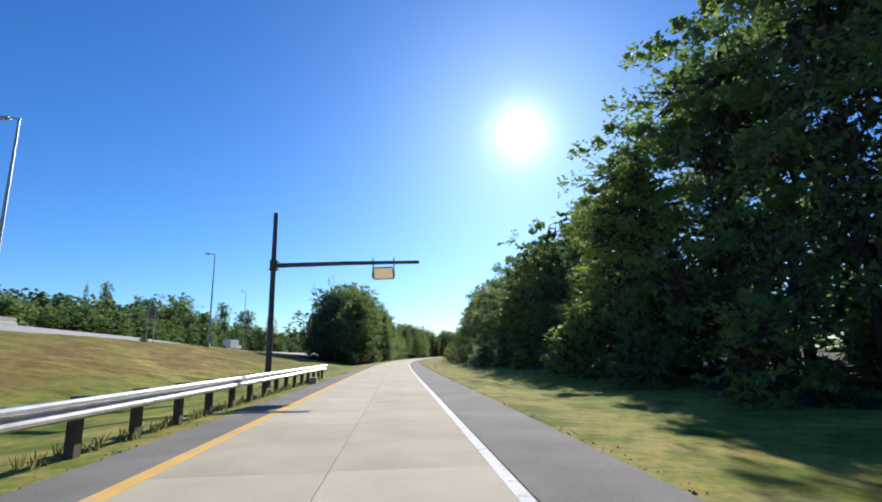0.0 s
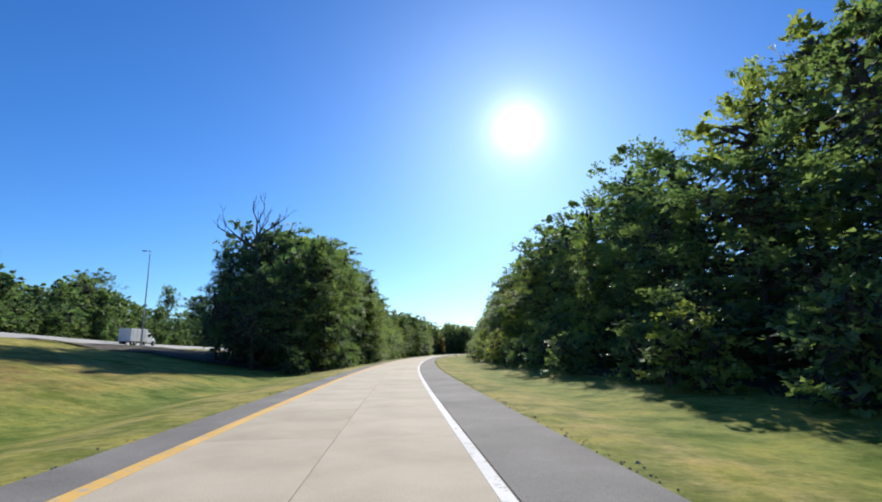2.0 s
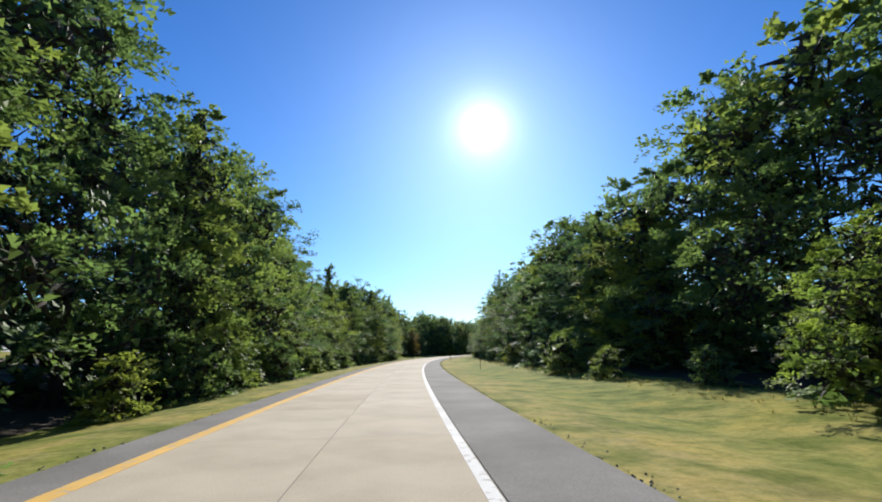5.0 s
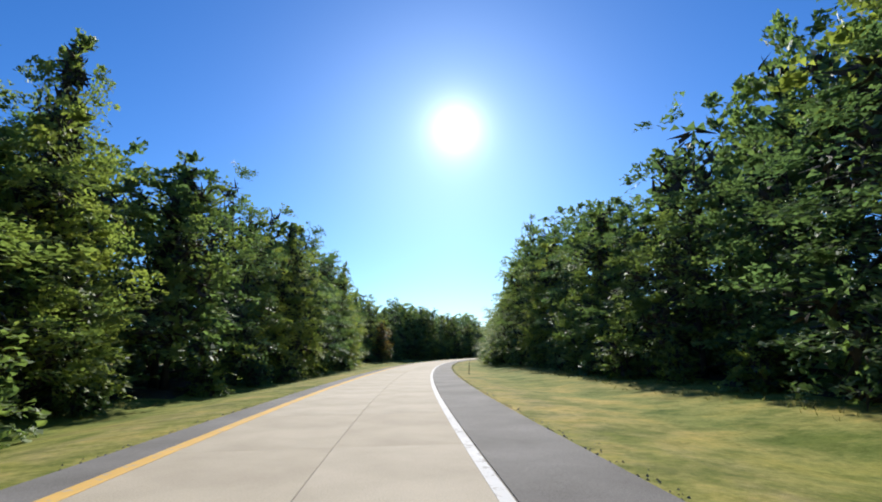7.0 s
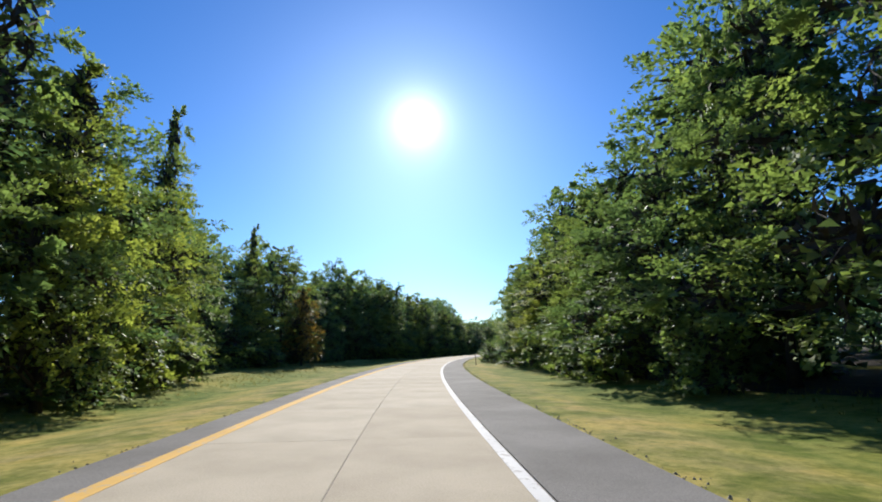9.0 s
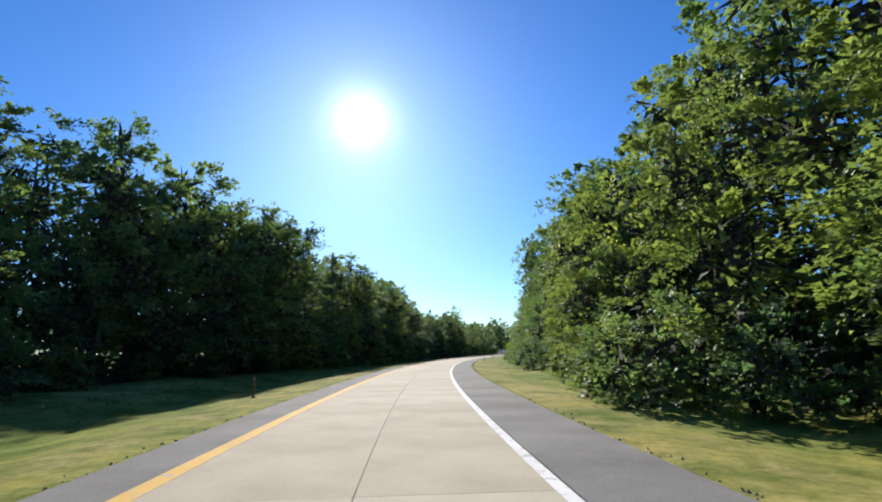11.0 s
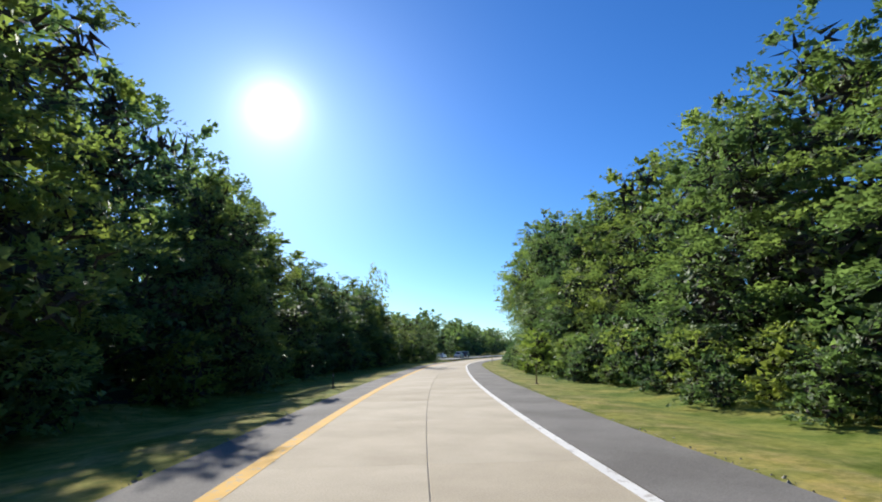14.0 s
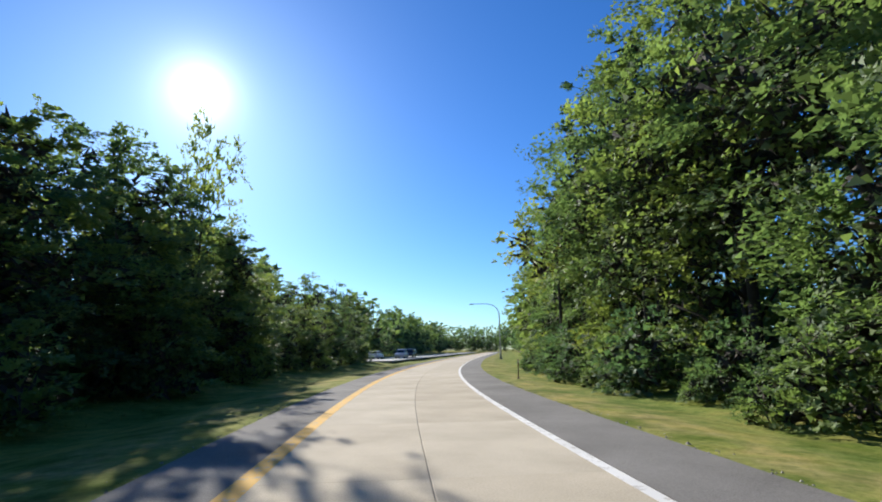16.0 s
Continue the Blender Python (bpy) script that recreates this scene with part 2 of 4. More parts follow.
S_AT = np.arange(-60.0, -60.0 + 20.0 * len(LINE), 20.0)
S_FINE = np.arange(-60.0, S_AT[-1] - 0.01, 1.0)


def smooth(values):
    """A curve through the ramp's marks, a mark every 20 m."""
    v = np.interp(S_FINE, S_AT, values)
    for _ in range(3):
        p = np.concatenate([2 * v[0] - v[8:0:-1], v, 2 * v[-1] - v[-2:-10:-1]])
        v = np.convolve(p, np.ones(17) / 17, mode="valid")
    return v


LX, LY = smooth([p[0] for p in LINE]), smooth([p[1] for p in LINE])
TX, TY = np.gradient(LX), np.gradient(LY)
TL = np.hypot(TX, TY)
TX, TY = TX / TL, TY / TL


def spot(s, side):
    """The place s metres along the ramp and side metres to the right of its middle."""
    x, y, tx, ty = (np.interp(s, S_FINE, v) for v in (LX, LY, TX, TY))
    return x + side * ty, y - side * tx


def turn_at(s):
    """The ramp's heading in degrees, counted from +y to the left."""
    return math.degrees(math.atan2(-np.interp(s, S_FINE, TX), np.interp(s, S_FINE, TY)))


def ease(x, a, b):
    u = np.clip((x - a) / (b - a), 0, 1)
    return u * u * (3 - 2 * u)


def near(s):
    """Where the highway's nearer edge runs: it bends away from the ramp."""
    return np.interp(s, [-60, 60, 87, 110, 140, 180, 260, 340], [-30.5, -30.5, -33, -39, -48, -59, -78, -95])


def highway_z(s):
    return np.interp(s, [-60, 40, 60, 95, 133, 160, 200, 260, 400, 440], [4.2, 3.9, 3.7, 3.4, 3.15, 2.9, 2.6, 2.0, 0.5, 0.0])


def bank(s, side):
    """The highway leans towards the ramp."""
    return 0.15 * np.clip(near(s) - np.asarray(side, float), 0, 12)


def ground_z(s, side):
    """The lie of the land: level verges, a shallow ditch, a bank up to the highway, low rises under the woods."""
    s, side = np.asarray(s, float), np.asarray(side, float)
    u = np.clip((-side - 8.5) / (-near(s) - 8.5), 0, 1)
    rise = 0.55 * u * u * (3 - 2 * u) + 0.45 * u
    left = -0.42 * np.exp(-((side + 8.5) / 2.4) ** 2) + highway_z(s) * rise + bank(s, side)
    right = -0.22 * np.exp(-((side - 7.5) / 2.0) ** 2) + 0.9 * ease(side, 9.0, 40.0)
    z = np.where(side < 0, left, right)
    lumps = 0.05 * np.sin(s * 0.31 + side * 0.5) + 0.04 * np.sin(s * 0.13 - side * 0.9)
    hummocks = 0.10 * np.sin(s * 0.72 + 1.3 * np.sin(side * 0.31)) * np.sin(side * 0.62 + 1.1 * np.sin(s * 0.21)) + 0.05 * np.sin(s * 1.5 + side * 0.9)
    z = z + lumps * ease(np.abs(side), 4.5, 9.0) + hummocks * ease(-side, 9.0, 14.0) * (side > near(s))
    return np.where((side > -3.4) & (side < 3.82), -0.14, z - 0.014)


# ---- building helpers ----


def mesh_of(name, verts, faces, material, smooth_faces=False):
    me = bpy.data.meshes.new(name)
    me.from_pydata([tuple(map(float, v)) for v in verts], [], [tuple(map(int, f)) for f in faces])
    me.materials.append(material)
    if smooth_faces:
        me.polygons.foreach_set("use_smooth", [True] * len(me.polygons))
    me.update()
    return me


def bm_mesh(name, bm, material, smooth_faces=False):
    me = bpy.data.meshes.new(name)
    bmesh.ops.recalc_face_normals(bm, faces=bm.faces)
    bm.to_mesh(me)
    bm.free()
    me.materials.append(material)
    if smooth_faces:
        me.polygons.foreach_set("use_smooth", [True] * len(me.polygons))
    return me


def part(name, data, material, parent, label="", m=None):
    """One mesh object under a thing or a part; data is a bmesh or a finished mesh."""
    if isinstance(data, bmesh.types.BMesh):
        data = bm_mesh(name, data, material)
    ob = new(name, data)
    ob.parent = parent
    if m is not None:
        ob.matrix_basis = m
    return tagged(ob, label)


def thing(name, m, label, category, group="", kind=""):
    ob = new(name)
    ob.empty_display_size = 0.3
    ob.matrix_basis = m
    return tagged(ob, label, category, group, kind)


def box(bm, size, at=(0, 0, 0), bevel=0.0, taper=1.0, rot=None):
    """A box added to bm, bevelled, its top drawn in by taper."""
    made = bmesh.ops.create_cube(bm, size=1.0)["verts"]
    for v in made:
        k = taper if v.co.z > 0 else 1.0
        v.co = Vector((v.co.x * size[0] * k, v.co.y * size[1] * k, v.co.z * size[2]))
        if rot is not None:
            v.co = rot @ v.co
        v.co += Vector(at)
    if bevel:
        edges = {e for v in made for e in v.link_edges}
        bmesh.ops.bevel(bm, geom=list(edges), offset=bevel, segments=2, affect='EDGES', profile=0.6)
    return bm


def tube(points, radii, sides=8, caps=True):
    """Rings of vertices along a line, as verts and faces."""
    verts, faces = [], []
    pts = [Vector(p) for p in points]
    for i, p in enumerate(pts):
        d = (pts[min(i + 1, len(pts) - 1)] - pts[max(i - 1, 0)]).normalized()
        a = d.orthogonal().normalized() if abs(d.z) < 0.9 else Vector((1, 0, 0))
        a = (a - d * a.dot(d)).normalized()
        c = d.cross(a)
        for k in range(sides):
            w = 2 * math.pi * k / sides
            verts.append(p + (a * math.cos(w) + c * math.sin(w)) * radii[i])
    for i in range(len(pts) - 1):
        for k in range(sides):
            n = (k + 1) % sides
            faces.append((i * sides + k, i * sides + n, (i + 1) * sides + n, (i + 1) * sides + k))
    if caps:
        faces.append(tuple(range(sides))[::-1])
        faces.append(tuple((len(pts) - 1) * sides + k for k in range(sides)))
    return verts, faces


def joined(pieces):
    verts, faces = [], []
    for v, f in pieces:
        n = len(verts)
        verts += list(v)
        faces += [tuple(i + n for i in q) for q in f]
    return verts, faces


def strip(s0, s1, a, b, top, depth, step=2.0):
    """A band along the ramp from side a to side b, with thickness. top: a height, or a function of s and side."""
    ss = np.arange(s0, s1 + 0.01, step)
    verts, faces = [], []
    for s in ss:
        c, d = (a(s), b(s)) if callable(a) else (a, b)
        for side, low in ((c, 0), (d, 0), (d, 1), (c, 1)):
            x, y = spot(s, side)
            z = top(s, side) if callable(top) else top
            verts.append((x, y, z - low * depth))
    for i in range(len(ss) - 1):
        for k in range(4):
            n = (k + 1) % 4
            faces.append((4 * i + k, 4 * i + n, 4 * i + 4 + n, 4 * i + 4 + k))
    faces += [(0, 1, 2, 3), tuple(4 * (len(ss) - 1) + k for k in (3, 2, 1, 0))]
    return verts, faces


def structure(name, vf, material, label, category):
    return tagged(new(name, mesh_of(name, *vf, material)), label, category, kind="structure")


# ---- ground ----
SIDES = [-130, -115, -105, -96, -88, -81, -75, -70, -65, -60, -56, -52, -48, -44.5, -41.5, -38.5, -36, -33.5, -31, -29, -27.2, -25.5, -24, -22.5, -21, -19.6, -18.2, -16.8, -15.4, -13.5, -12, -10.5, -9.2, -8, -7, -6, -5, -4.3, -3.75, -3.45, -3.35, -3,
         0, 3, 3.78, 3.88, 4.3, 5.2, 6, 7, 8, 9.2, 10.5, 12, 14, 17, 21, 26, 32, 40, 52, 68, 90, 120]


def build_ground():
    ss = np.arange(-60.0, S_FINE[-1] - 1, 1.5)
    ns, nl = len(ss), len(SIDES)
    verts, faces = [], []
    for s in ss:
        for side in SIDES:
            x, y = spot(s, side)
            verts.append((x, y, float(ground_z(s, side))))
    for i in range(ns - 1):
        for k in range(nl - 1):
            faces.append((i * nl + k, i * nl + k + 1, (i + 1) * nl + k + 1, (i + 1) * nl + k))
    rim = [k for k in range(nl)] + [i * nl + nl - 1 for i in range(1, ns)] + [(ns - 1) * nl + k for k in range(nl - 2, -1, -1)] + [i * nl for i in range(ns - 2, 0, -1)]
    cx, cy = verts[(ns // 2) * nl + nl // 2][:2]
    first = len(verts)
    for r in rim:
        x, y, z = verts[r]
        d = math.hypot(x - cx, y - cy)
        verts.append((cx + (x - cx) / d * 3800, cy + (y - cy) / d * 3800, 0.0))
    for i in range(len(rim)):
        n = (i + 1) % len(rim)
        faces.append((rim[i], first + i, first + n, rim[n]))
    return verts, faces


land = structure("ground", build_ground(), GRASS, "mown roadside grass, green with straw-coloured dry patches", "ground")

lie = land.data.color_attributes.new("lie", 'FLOAT_COLOR', 'POINT')
row_s = np.repeat(np.arange(-60.0, S_FINE[-1] - 1, 1.5), len(SIDES))
row_side = np.tile(np.array(SIDES, float), len(row_s) // len(SIDES))
shades = np.zeros((len(land.data.vertices), 4), np.float32)
# lush growth in the ditch and the damp hollow, bare earth on the upper bank, dry straw along the paving
shades[:len(row_s), 0] = np.exp(-((row_side + 9.2) / 2.6) ** 2) + 0.75 * np.exp(-((row_side - 8.0) / 2.2) ** 2) + 0.7 * ease(row_s, 330, 395) * (np.abs(row_side) < 14)
shades[:, 0] = np.minimum(shades[:, 0], 1.0)
shades[:len(row_s), 1] = ease(-row_side, 12, 17) * (1 - ease(-row_side, 27, 31)) * (1 - ease(row_s, 66, 96)) + 0.55 * ease(-row_side, 10, 13) * (1 - ease(-row_side, 13, 17)) * (1 - ease(row_s, 70, 100))
shades[:len(row_s), 2] = np.exp(-((np.abs(row_side) - 4.9) / 1.0) ** 2)
shades[:, 3] = 1
lie.data.foreach_set("color", shades.reshape(-1))

# ---- paving ----
LANE, EDGE_RIGHT, EDGE_LEFT = 2.27, 3.90, -3.52


def lane_left(s):
    """The ramp is a little wider along its middle."""
    return -float(np.interp(s, [0, 60, 200, 240, 300, 350, 390, 420], [2.42, 2.50, 2.74, 2.74, 2.46, 2.46, 2.27, 2.20]))


road = structure("road", strip(-58, 702, lambda s: lane_left(s) - 0.02, lambda s: LANE + 0.02, -0.012, 0.12, 3.0), JOINT, "single-lane concrete ramp with slabs and sealed joints", "road")
structure("shoulder_right", strip(-58, 702, LANE + 0.03, EDGE_RIGHT, -0.006, 0.2, 3.0), ASPHALT, "grey asphalt shoulder beside the ramp", "shoulder")
structure("shoulder_left", strip(-58, 702, lambda s: EDGE_LEFT, lambda s: lane_left(s) - 0.03, -0.006, 0.2, 3.0), ASPHALT, "narrow grey asphalt shoulder beside the ramp", "shoulder")
structure("line_white", strip(-58, 702, LANE - 0.17, LANE - 0.01, 0.004, 0.003, 2.0), WHITE_LINE, "worn white edge line painted on concrete", "road marking")
structure("line_yellow", strip(-58, 702, lambda s: lane_left(s) - 0.02, lambda s: lane_left(s) + 0.24, 0.004, 0.003, 2.0), YELLOW_LINE, "worn yellow edge line painted on concrete", "road marking")
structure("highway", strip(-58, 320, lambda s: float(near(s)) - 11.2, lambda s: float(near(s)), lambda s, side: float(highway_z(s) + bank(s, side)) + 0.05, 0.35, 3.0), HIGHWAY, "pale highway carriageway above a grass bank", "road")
structure("cross_road", strip(476, 702, -20.0, -9.6, 0.06, 0.2, 3.0), HIGHWAY, "pale two-lane road beyond the ramp's bend", "road")
LITTER = surface("leaf_litter", (0.040, 0.030, 0.018), (0.085, 0.062, 0.034), 0.8, 9.0, 0.95, relief=0.9, depth=0.05, grain=0.5)


def floor_sheet(s0, s1, inner, outer):
    """Leaf litter under the trees, following the land."""
    ss = np.arange(s0, s1 + 0.1, 3.0)
    verts, faces = [], []
    us = np.linspace(0, 1, 9)
    for i, s in enumerate(ss):
        a = inner(s) + 0.7 * math.sin(s * 0.37) + 0.5 * math.sin(s * 0.83)
        for u in us:
            side = a + (outer - a) * u ** 1.6
            x, y = spot(s, side)
            verts.append((x, y, float(ground_z(s, side)) + 0.09 * min(1, u * 8) + 0.004))
    n = len(us)
    for i in range(len(ss) - 1):
        for k in range(n - 1):
            faces.append((i * n + k, i * n + k + 1, (i + 1) * n + k + 1, (i + 1) * n + k))
    return verts, faces

# ---- trees ----


def domes_of(rng, tall, wide, low, shape):
    """The rounded masses that make up a crown: centre, radius and half height of each."""
    high = tall - low
    out = []

    def dome(turn, off, up, half, r):
        up, half = low + high * up, high * half
        out.append((np.array([math.cos(turn) * off * wide, math.sin(turn) * off * wide, min(up, tall - half * 0.98)]), r * wide, half))

    w = rng.uniform(0, 6.28)
    if shape == "round":
        dome(w, 0.10, 0.60, 0.36, 0.72)
        dome(w + 1.9, 0.30, 0.82, 0.17, 0.40)
        dome(w + 4.4, 0.34, 0.78, 0.15, 0.34)
        for i in range(4):
            dome(w + 1.57 * i + rng.uniform(-0.4, 0.4), rng.uniform(0.42, 0.62), rng.uniform(0.25, 0.72), rng.uniform(0.17, 0.26), rng.uniform(0.42, 0.58))
    elif shape == "cone":
        for i, (up, r) in enumerate(((0.13, 0.86), (0.32, 0.80), (0.51, 0.64), (0.69, 0.47), (0.85, 0.29), (0.95, 0.15))):
            dome(w + 2.4 * i, rng.uniform(0.05, 0.30) * (1 - 0.8 * up), up, 0.15, r * rng.uniform(0.85, 1.1))
    elif shape == "bush":
        dome(w, 0.0, 0.55, 0.45, 0.62)
        for i in range(3):
            dome(w + 2.1 * i + rng.uniform(-0.4, 0.4), rng.uniform(0.40, 0.6), rng.uniform(0.34, 0.56), rng.uniform(0.20, 0.30), rng.uniform(0.40, 0.54))
        for i in range(5):
            dome(w + 0.6 + 1.26 * i + rng.uniform(-0.3, 0.3), rng.uniform(0.58, 0.78), rng.uniform(0.06, 0.16), rng.uniform(0.14, 0.20), rng.uniform(0.36, 0.48))
    else:
        dome(w, 0.10, 0.66, 0.24, 0.60)
        dome(w + 2.2, 0.20, 0.44, 0.28, 0.70)
        dome(w + 1.0, 0.12, 0.88, 0.13, 0.26)
        for i in range(2):
            dome(w + 3.2 + 2.0 * i, rng.uniform(0.30, 0.46), rng.uniform(0.72, 0.84), rng.uniform(0.11, 0.16), rng.uniform(0.24, 0.34))
        for i in range(5):
            dome(w + 1.26 * i + rng.uniform(-0.4, 0.4), rng.uniform(0.42, 0.66), rng.uniform(0.10, 0.60), rng.uniform(0.13, 0.22), rng.uniform(0.40, 0.58))
    return out


def crown_points(rng, tall, wide, low, shape, lobes, twigs, leaves, leaf):
    """Leaves along twigs, twigs fanned out from boughs, boughs over the rounded masses of a crown. Returns the boughs,
    the leaves' corners and the corners of the dark inner twigs that stand in for shade.
    """
    domes = domes_of(rng, tall, wide, low, shape)
    weight = np.array([r * half for _, r, half in domes])
    spots, outs, sizes = [], [], []
    for i, (c, r, half) in enumerate(domes):
        n = max(4, round(lobes * weight[i] / weight.sum() * 1.62))
        for k in range(n):
            zz = -0.62 + 1.58 * (k + rng.uniform(0.2, 0.8)) / n
            w = 2.39996 * k + rng.uniform(-0.35, 0.35)
            flat = math.sqrt(max(0.0, 1 - min(1.0, zz) ** 2))
            d = np.array([math.cos(w) * flat, math.sin(w) * flat, zz])
            p = c + d * np.array([r, r, half]) * rng.uniform(0.72, 0.96)
            if any(j != i and np.sum(((p - c2) / np.array([r2, r2, h2])) ** 2) < 0.70 for j, (c2, r2, h2) in enumerate(domes)):
                continue
            spots.append(p)
            outs.append(d / np.array([1, 1, half / r]))
            sizes.append(min(r, half) ** 0.5 * rng.uniform(0.66, 1.26) * (0.75 if zz > 0.75 else 1.0))
    spots, outs, sizes = np.array(spots), np.array(outs), np.array(sizes)
    outs /= np.linalg.norm(outs, axis=1, keepdims=True)
    nb = len(spots)
    # twigs: fanned out, rather level, their tips drooping
    way = outs[:, None] * 0.75 + rng.normal(size=(nb, twigs, 3)) * np.array([0.60, 0.60, 0.30]) + np.array([0, 0, 0.14])
    way /= np.linalg.norm(way, axis=2, keepdims=True)
    long = sizes[:, None] * rng.uniform(0.65, 1.30, size=(nb, twigs))
    up = np.array([0, 0, 1.0]) + outs[:, None] * 0.45 + rng.normal(size=(nb, twigs, 3)) * 0.22
    across = np.cross(way, up)
    across /= np.linalg.norm(across, axis=2, keepdims=True)
    face = np.cross(across, way)
    u = rng.uniform(0.0, 1.0, size=(nb, twigs, leaves, 1)) ** 0.62
    g = np.clip(rng.normal(size=(nb, twigs, leaves, 2)), -1.7, 1.7)
    L = long[..., None, None]
    p = spots[:, None, None] + way[:, :, None] * (u * L) + across[:, :, None] * (g[..., :1] * L * 0.22 * (1.15 - 0.75 * u)) + face[:, :, None] * (g[..., 1:] * L * 0.055)
    p[..., 2:] -= 0.20 * L * u * u
    p = p.reshape(-1, 3)
    p[:, 2] = np.maximum(p[:, 2], 0.08)
    m = len(p)
    nrm = np.broadcast_to(face[:, :, None], (nb, twigs, leaves, 3)).reshape(-1, 3) + rng.normal(size=(m, 3)) * 0.26
    nrm /= np.linalg.norm(nrm, axis=1, keepdims=True)
    a = np.cross(nrm, rng.normal(size=(m, 3)))
    a /= np.linalg.norm(a, axis=1, keepdims=True)
    s = np.cross(nrm, a)
    ln = leaf * rng.uniform(0.6, 1.3, size=(m, 1))
    wd = ln * rng.uniform(0.75, 1.0, size=(m, 1))
    tris = np.stack([p - a * ln * 0.45 + s * wd * 0.5, p - a * ln * 0.35 - s * wd * 0.55, p + a * ln * 0.6], 1)
    # deep inside: single leaves, and bark-dark twigs running outwards that paint the crown's inner shade
    fill, shade_twig = [], []
    for i, (c, r, half) in enumerate(domes):
        n = int(len(tris) * 0.08 * weight[i] / weight.sum())
        for kind in (fill, shade_twig):
            d = rng.normal(size=(n, 3))
            d /= np.linalg.norm(d, axis=1, keepdims=True)
            q = c + d * np.array([r, r, half]) * rng.uniform(0.15, 0.70, size=(n, 1))
            q[:, 2] = np.maximum(q[:, 2], 0.2)
            a = rng.normal(size=(n, 3)) + (d * 1.5 if kind is shade_twig else 0)
            a /= np.linalg.norm(a, axis=1, keepdims=True)
            s = np.cross(a, rng.normal(size=(n, 3)))
            s /= np.linalg.norm(s, axis=1, keepdims=True)
            ln = leaf * rng.uniform(1.3, 2.1, size=(n, 1)) * (2.4 if kind is shade_twig else 1.0)
            wd = ln * (0.14 if kind is shade_twig else 0.55)
            kind.append(np.stack([q - a * ln * 0.5 + s * wd, q - a * ln * 0.4 - s * wd, q + a * ln * 0.6], 1))
    tris = np.concatenate([tris] + fill)
    shade_twig = np.concatenate(shade_twig)
    return [(c, z) for c, z in zip(spots, sizes)], tris, shade_twig


def foliage_mesh(name, leaves, twigs, material):
    """One mesh of single leaves and dark inner twigs that stand in for shade, each a triangle given by its corners."""
    loose = np.concatenate([leaves, twigs]) if len(twigs) else leaves
    m = len(loose)
    me = bpy.data.meshes.new(name)
    me.vertices.add(3 * m)
    me.vertices.foreach_set("co", loose.reshape(-1).astype(np.float32))
    me.loops.add(3 * m)
    me.loops.foreach_set("vertex_index", np.arange(3 * m, dtype=np.int32))
    me.polygons.add(m)
    me.polygons.foreach_set("loop_start", np.arange(0, 3 * m, 3, dtype=np.int32))
    me.materials.append(material)
    me.materials.append(BARK)
    me.polygons.foreach_set("material_index", (np.arange(m) >= len(leaves)).astype(np.int32))
    me.update(calc_edges=True)
    return me


def quad_mesh(name, quads, material):
    n = len(quads)
    me = bpy.data.meshes.new(name)
    me.vertices.add(4 * n)
    me.vertices.foreach_set("co", quads.reshape(-1).astype(np.float32))
    me.loops.add(4 * n)
    me.loops.foreach_set("vertex_index", np.arange(4 * n, dtype=np.int32))
    me.polygons.add(n)
    me.polygons.foreach_set("loop_start", np.arange(0, 4 * n, 4, dtype=np.int32))
    me.materials.append(material)
    me.update(calc_edges=True)
    return me


def stem_mesh(name, rng, tall, thick, boughs, limbs, material):
    """A bent, tapering trunk with limbs out to its boughs."""
    pts, rad = [], []
    bx, by = rng.uniform(-0.35, 0.35, 2)
    for k in range(9):
        u = k / 8
        pts.append((bx * math.sin(u * 3.0), by * math.sin(u * 2.3), tall * 0.93 * u - 0.25))
        rad.append(thick * ((1 - u) ** 0.8 * 0.92 + 0.06) * (1.45 if k == 0 else 1.0))
    pieces = [tube(pts, rad, 8)]
    pick = sorted(range(len(boughs)), key=lambda i: rng.uniform())[:limbs]
    for i in pick:
        c, size = boughs[i]
        z0 = max(0.8, c[2] - np.hypot(c[0], c[1]) * 0.75 - 0.3)
        u = min(0.95, z0 / (tall * 0.93))
        foot = Vector((bx * math.sin(u * 3.0), by * math.sin(u * 2.3), z0))
        tip = Vector(c)
        mid = foot.lerp(tip, 0.55) + Vector((0, 0, 0.12 * (tip - foot).length))
        r = thick * (1 - u) * 0.42 + 0.02
        pieces.append(tube([foot, mid, tip], [r, r * 0.65, r * 0.2], 5))
    v, f = joined(pieces)
    return mesh_of(name, v, f, material, True)


def thinned(rng, leaves, wide):
    """A crown at the woods' edge: full towards the light (+x), sparser where it stands against the dark woods."""
    return leaves[(leaves[:, :, 0].mean(1) > -0.22 * wide) | (rng.random(len(leaves)) < 0.42)]


KINDS = []
rng_tree = np.random.default_rng(11)
for shape, wide, low, lobes, twigs, count, leaf, mat in (
        ("edge", 4.5, 0.4, 50, 9, 24, 0.182, 0), ("edge", 4.7, 0.5, 50, 9, 24, 0.182, 1), ("round", 5.0, 3.6, 36, 7, 11, 0.335, 0),
        ("round", 5.4, 2.8, 36, 7, 11, 0.335, 2), ("cone", 4.2, 0.8, 50, 9, 24, 0.182, 1), ("edge", 4.4, 0.3, 50, 9, 24, 0.182, 2),
        ("cone", 3.9, 2.0, 38, 7, 11, 0.325, 0), ("round", 4.3, 6.0, 36, 7, 11, 0.325, 1)):
    boughs_, tris_, shade_twig_ = crown_points(rng_tree, 16.0, wide, low, shape, lobes, twigs, count, leaf)
    if count > 12:
        tris_ = thinned(rng_tree, tris_, wide)
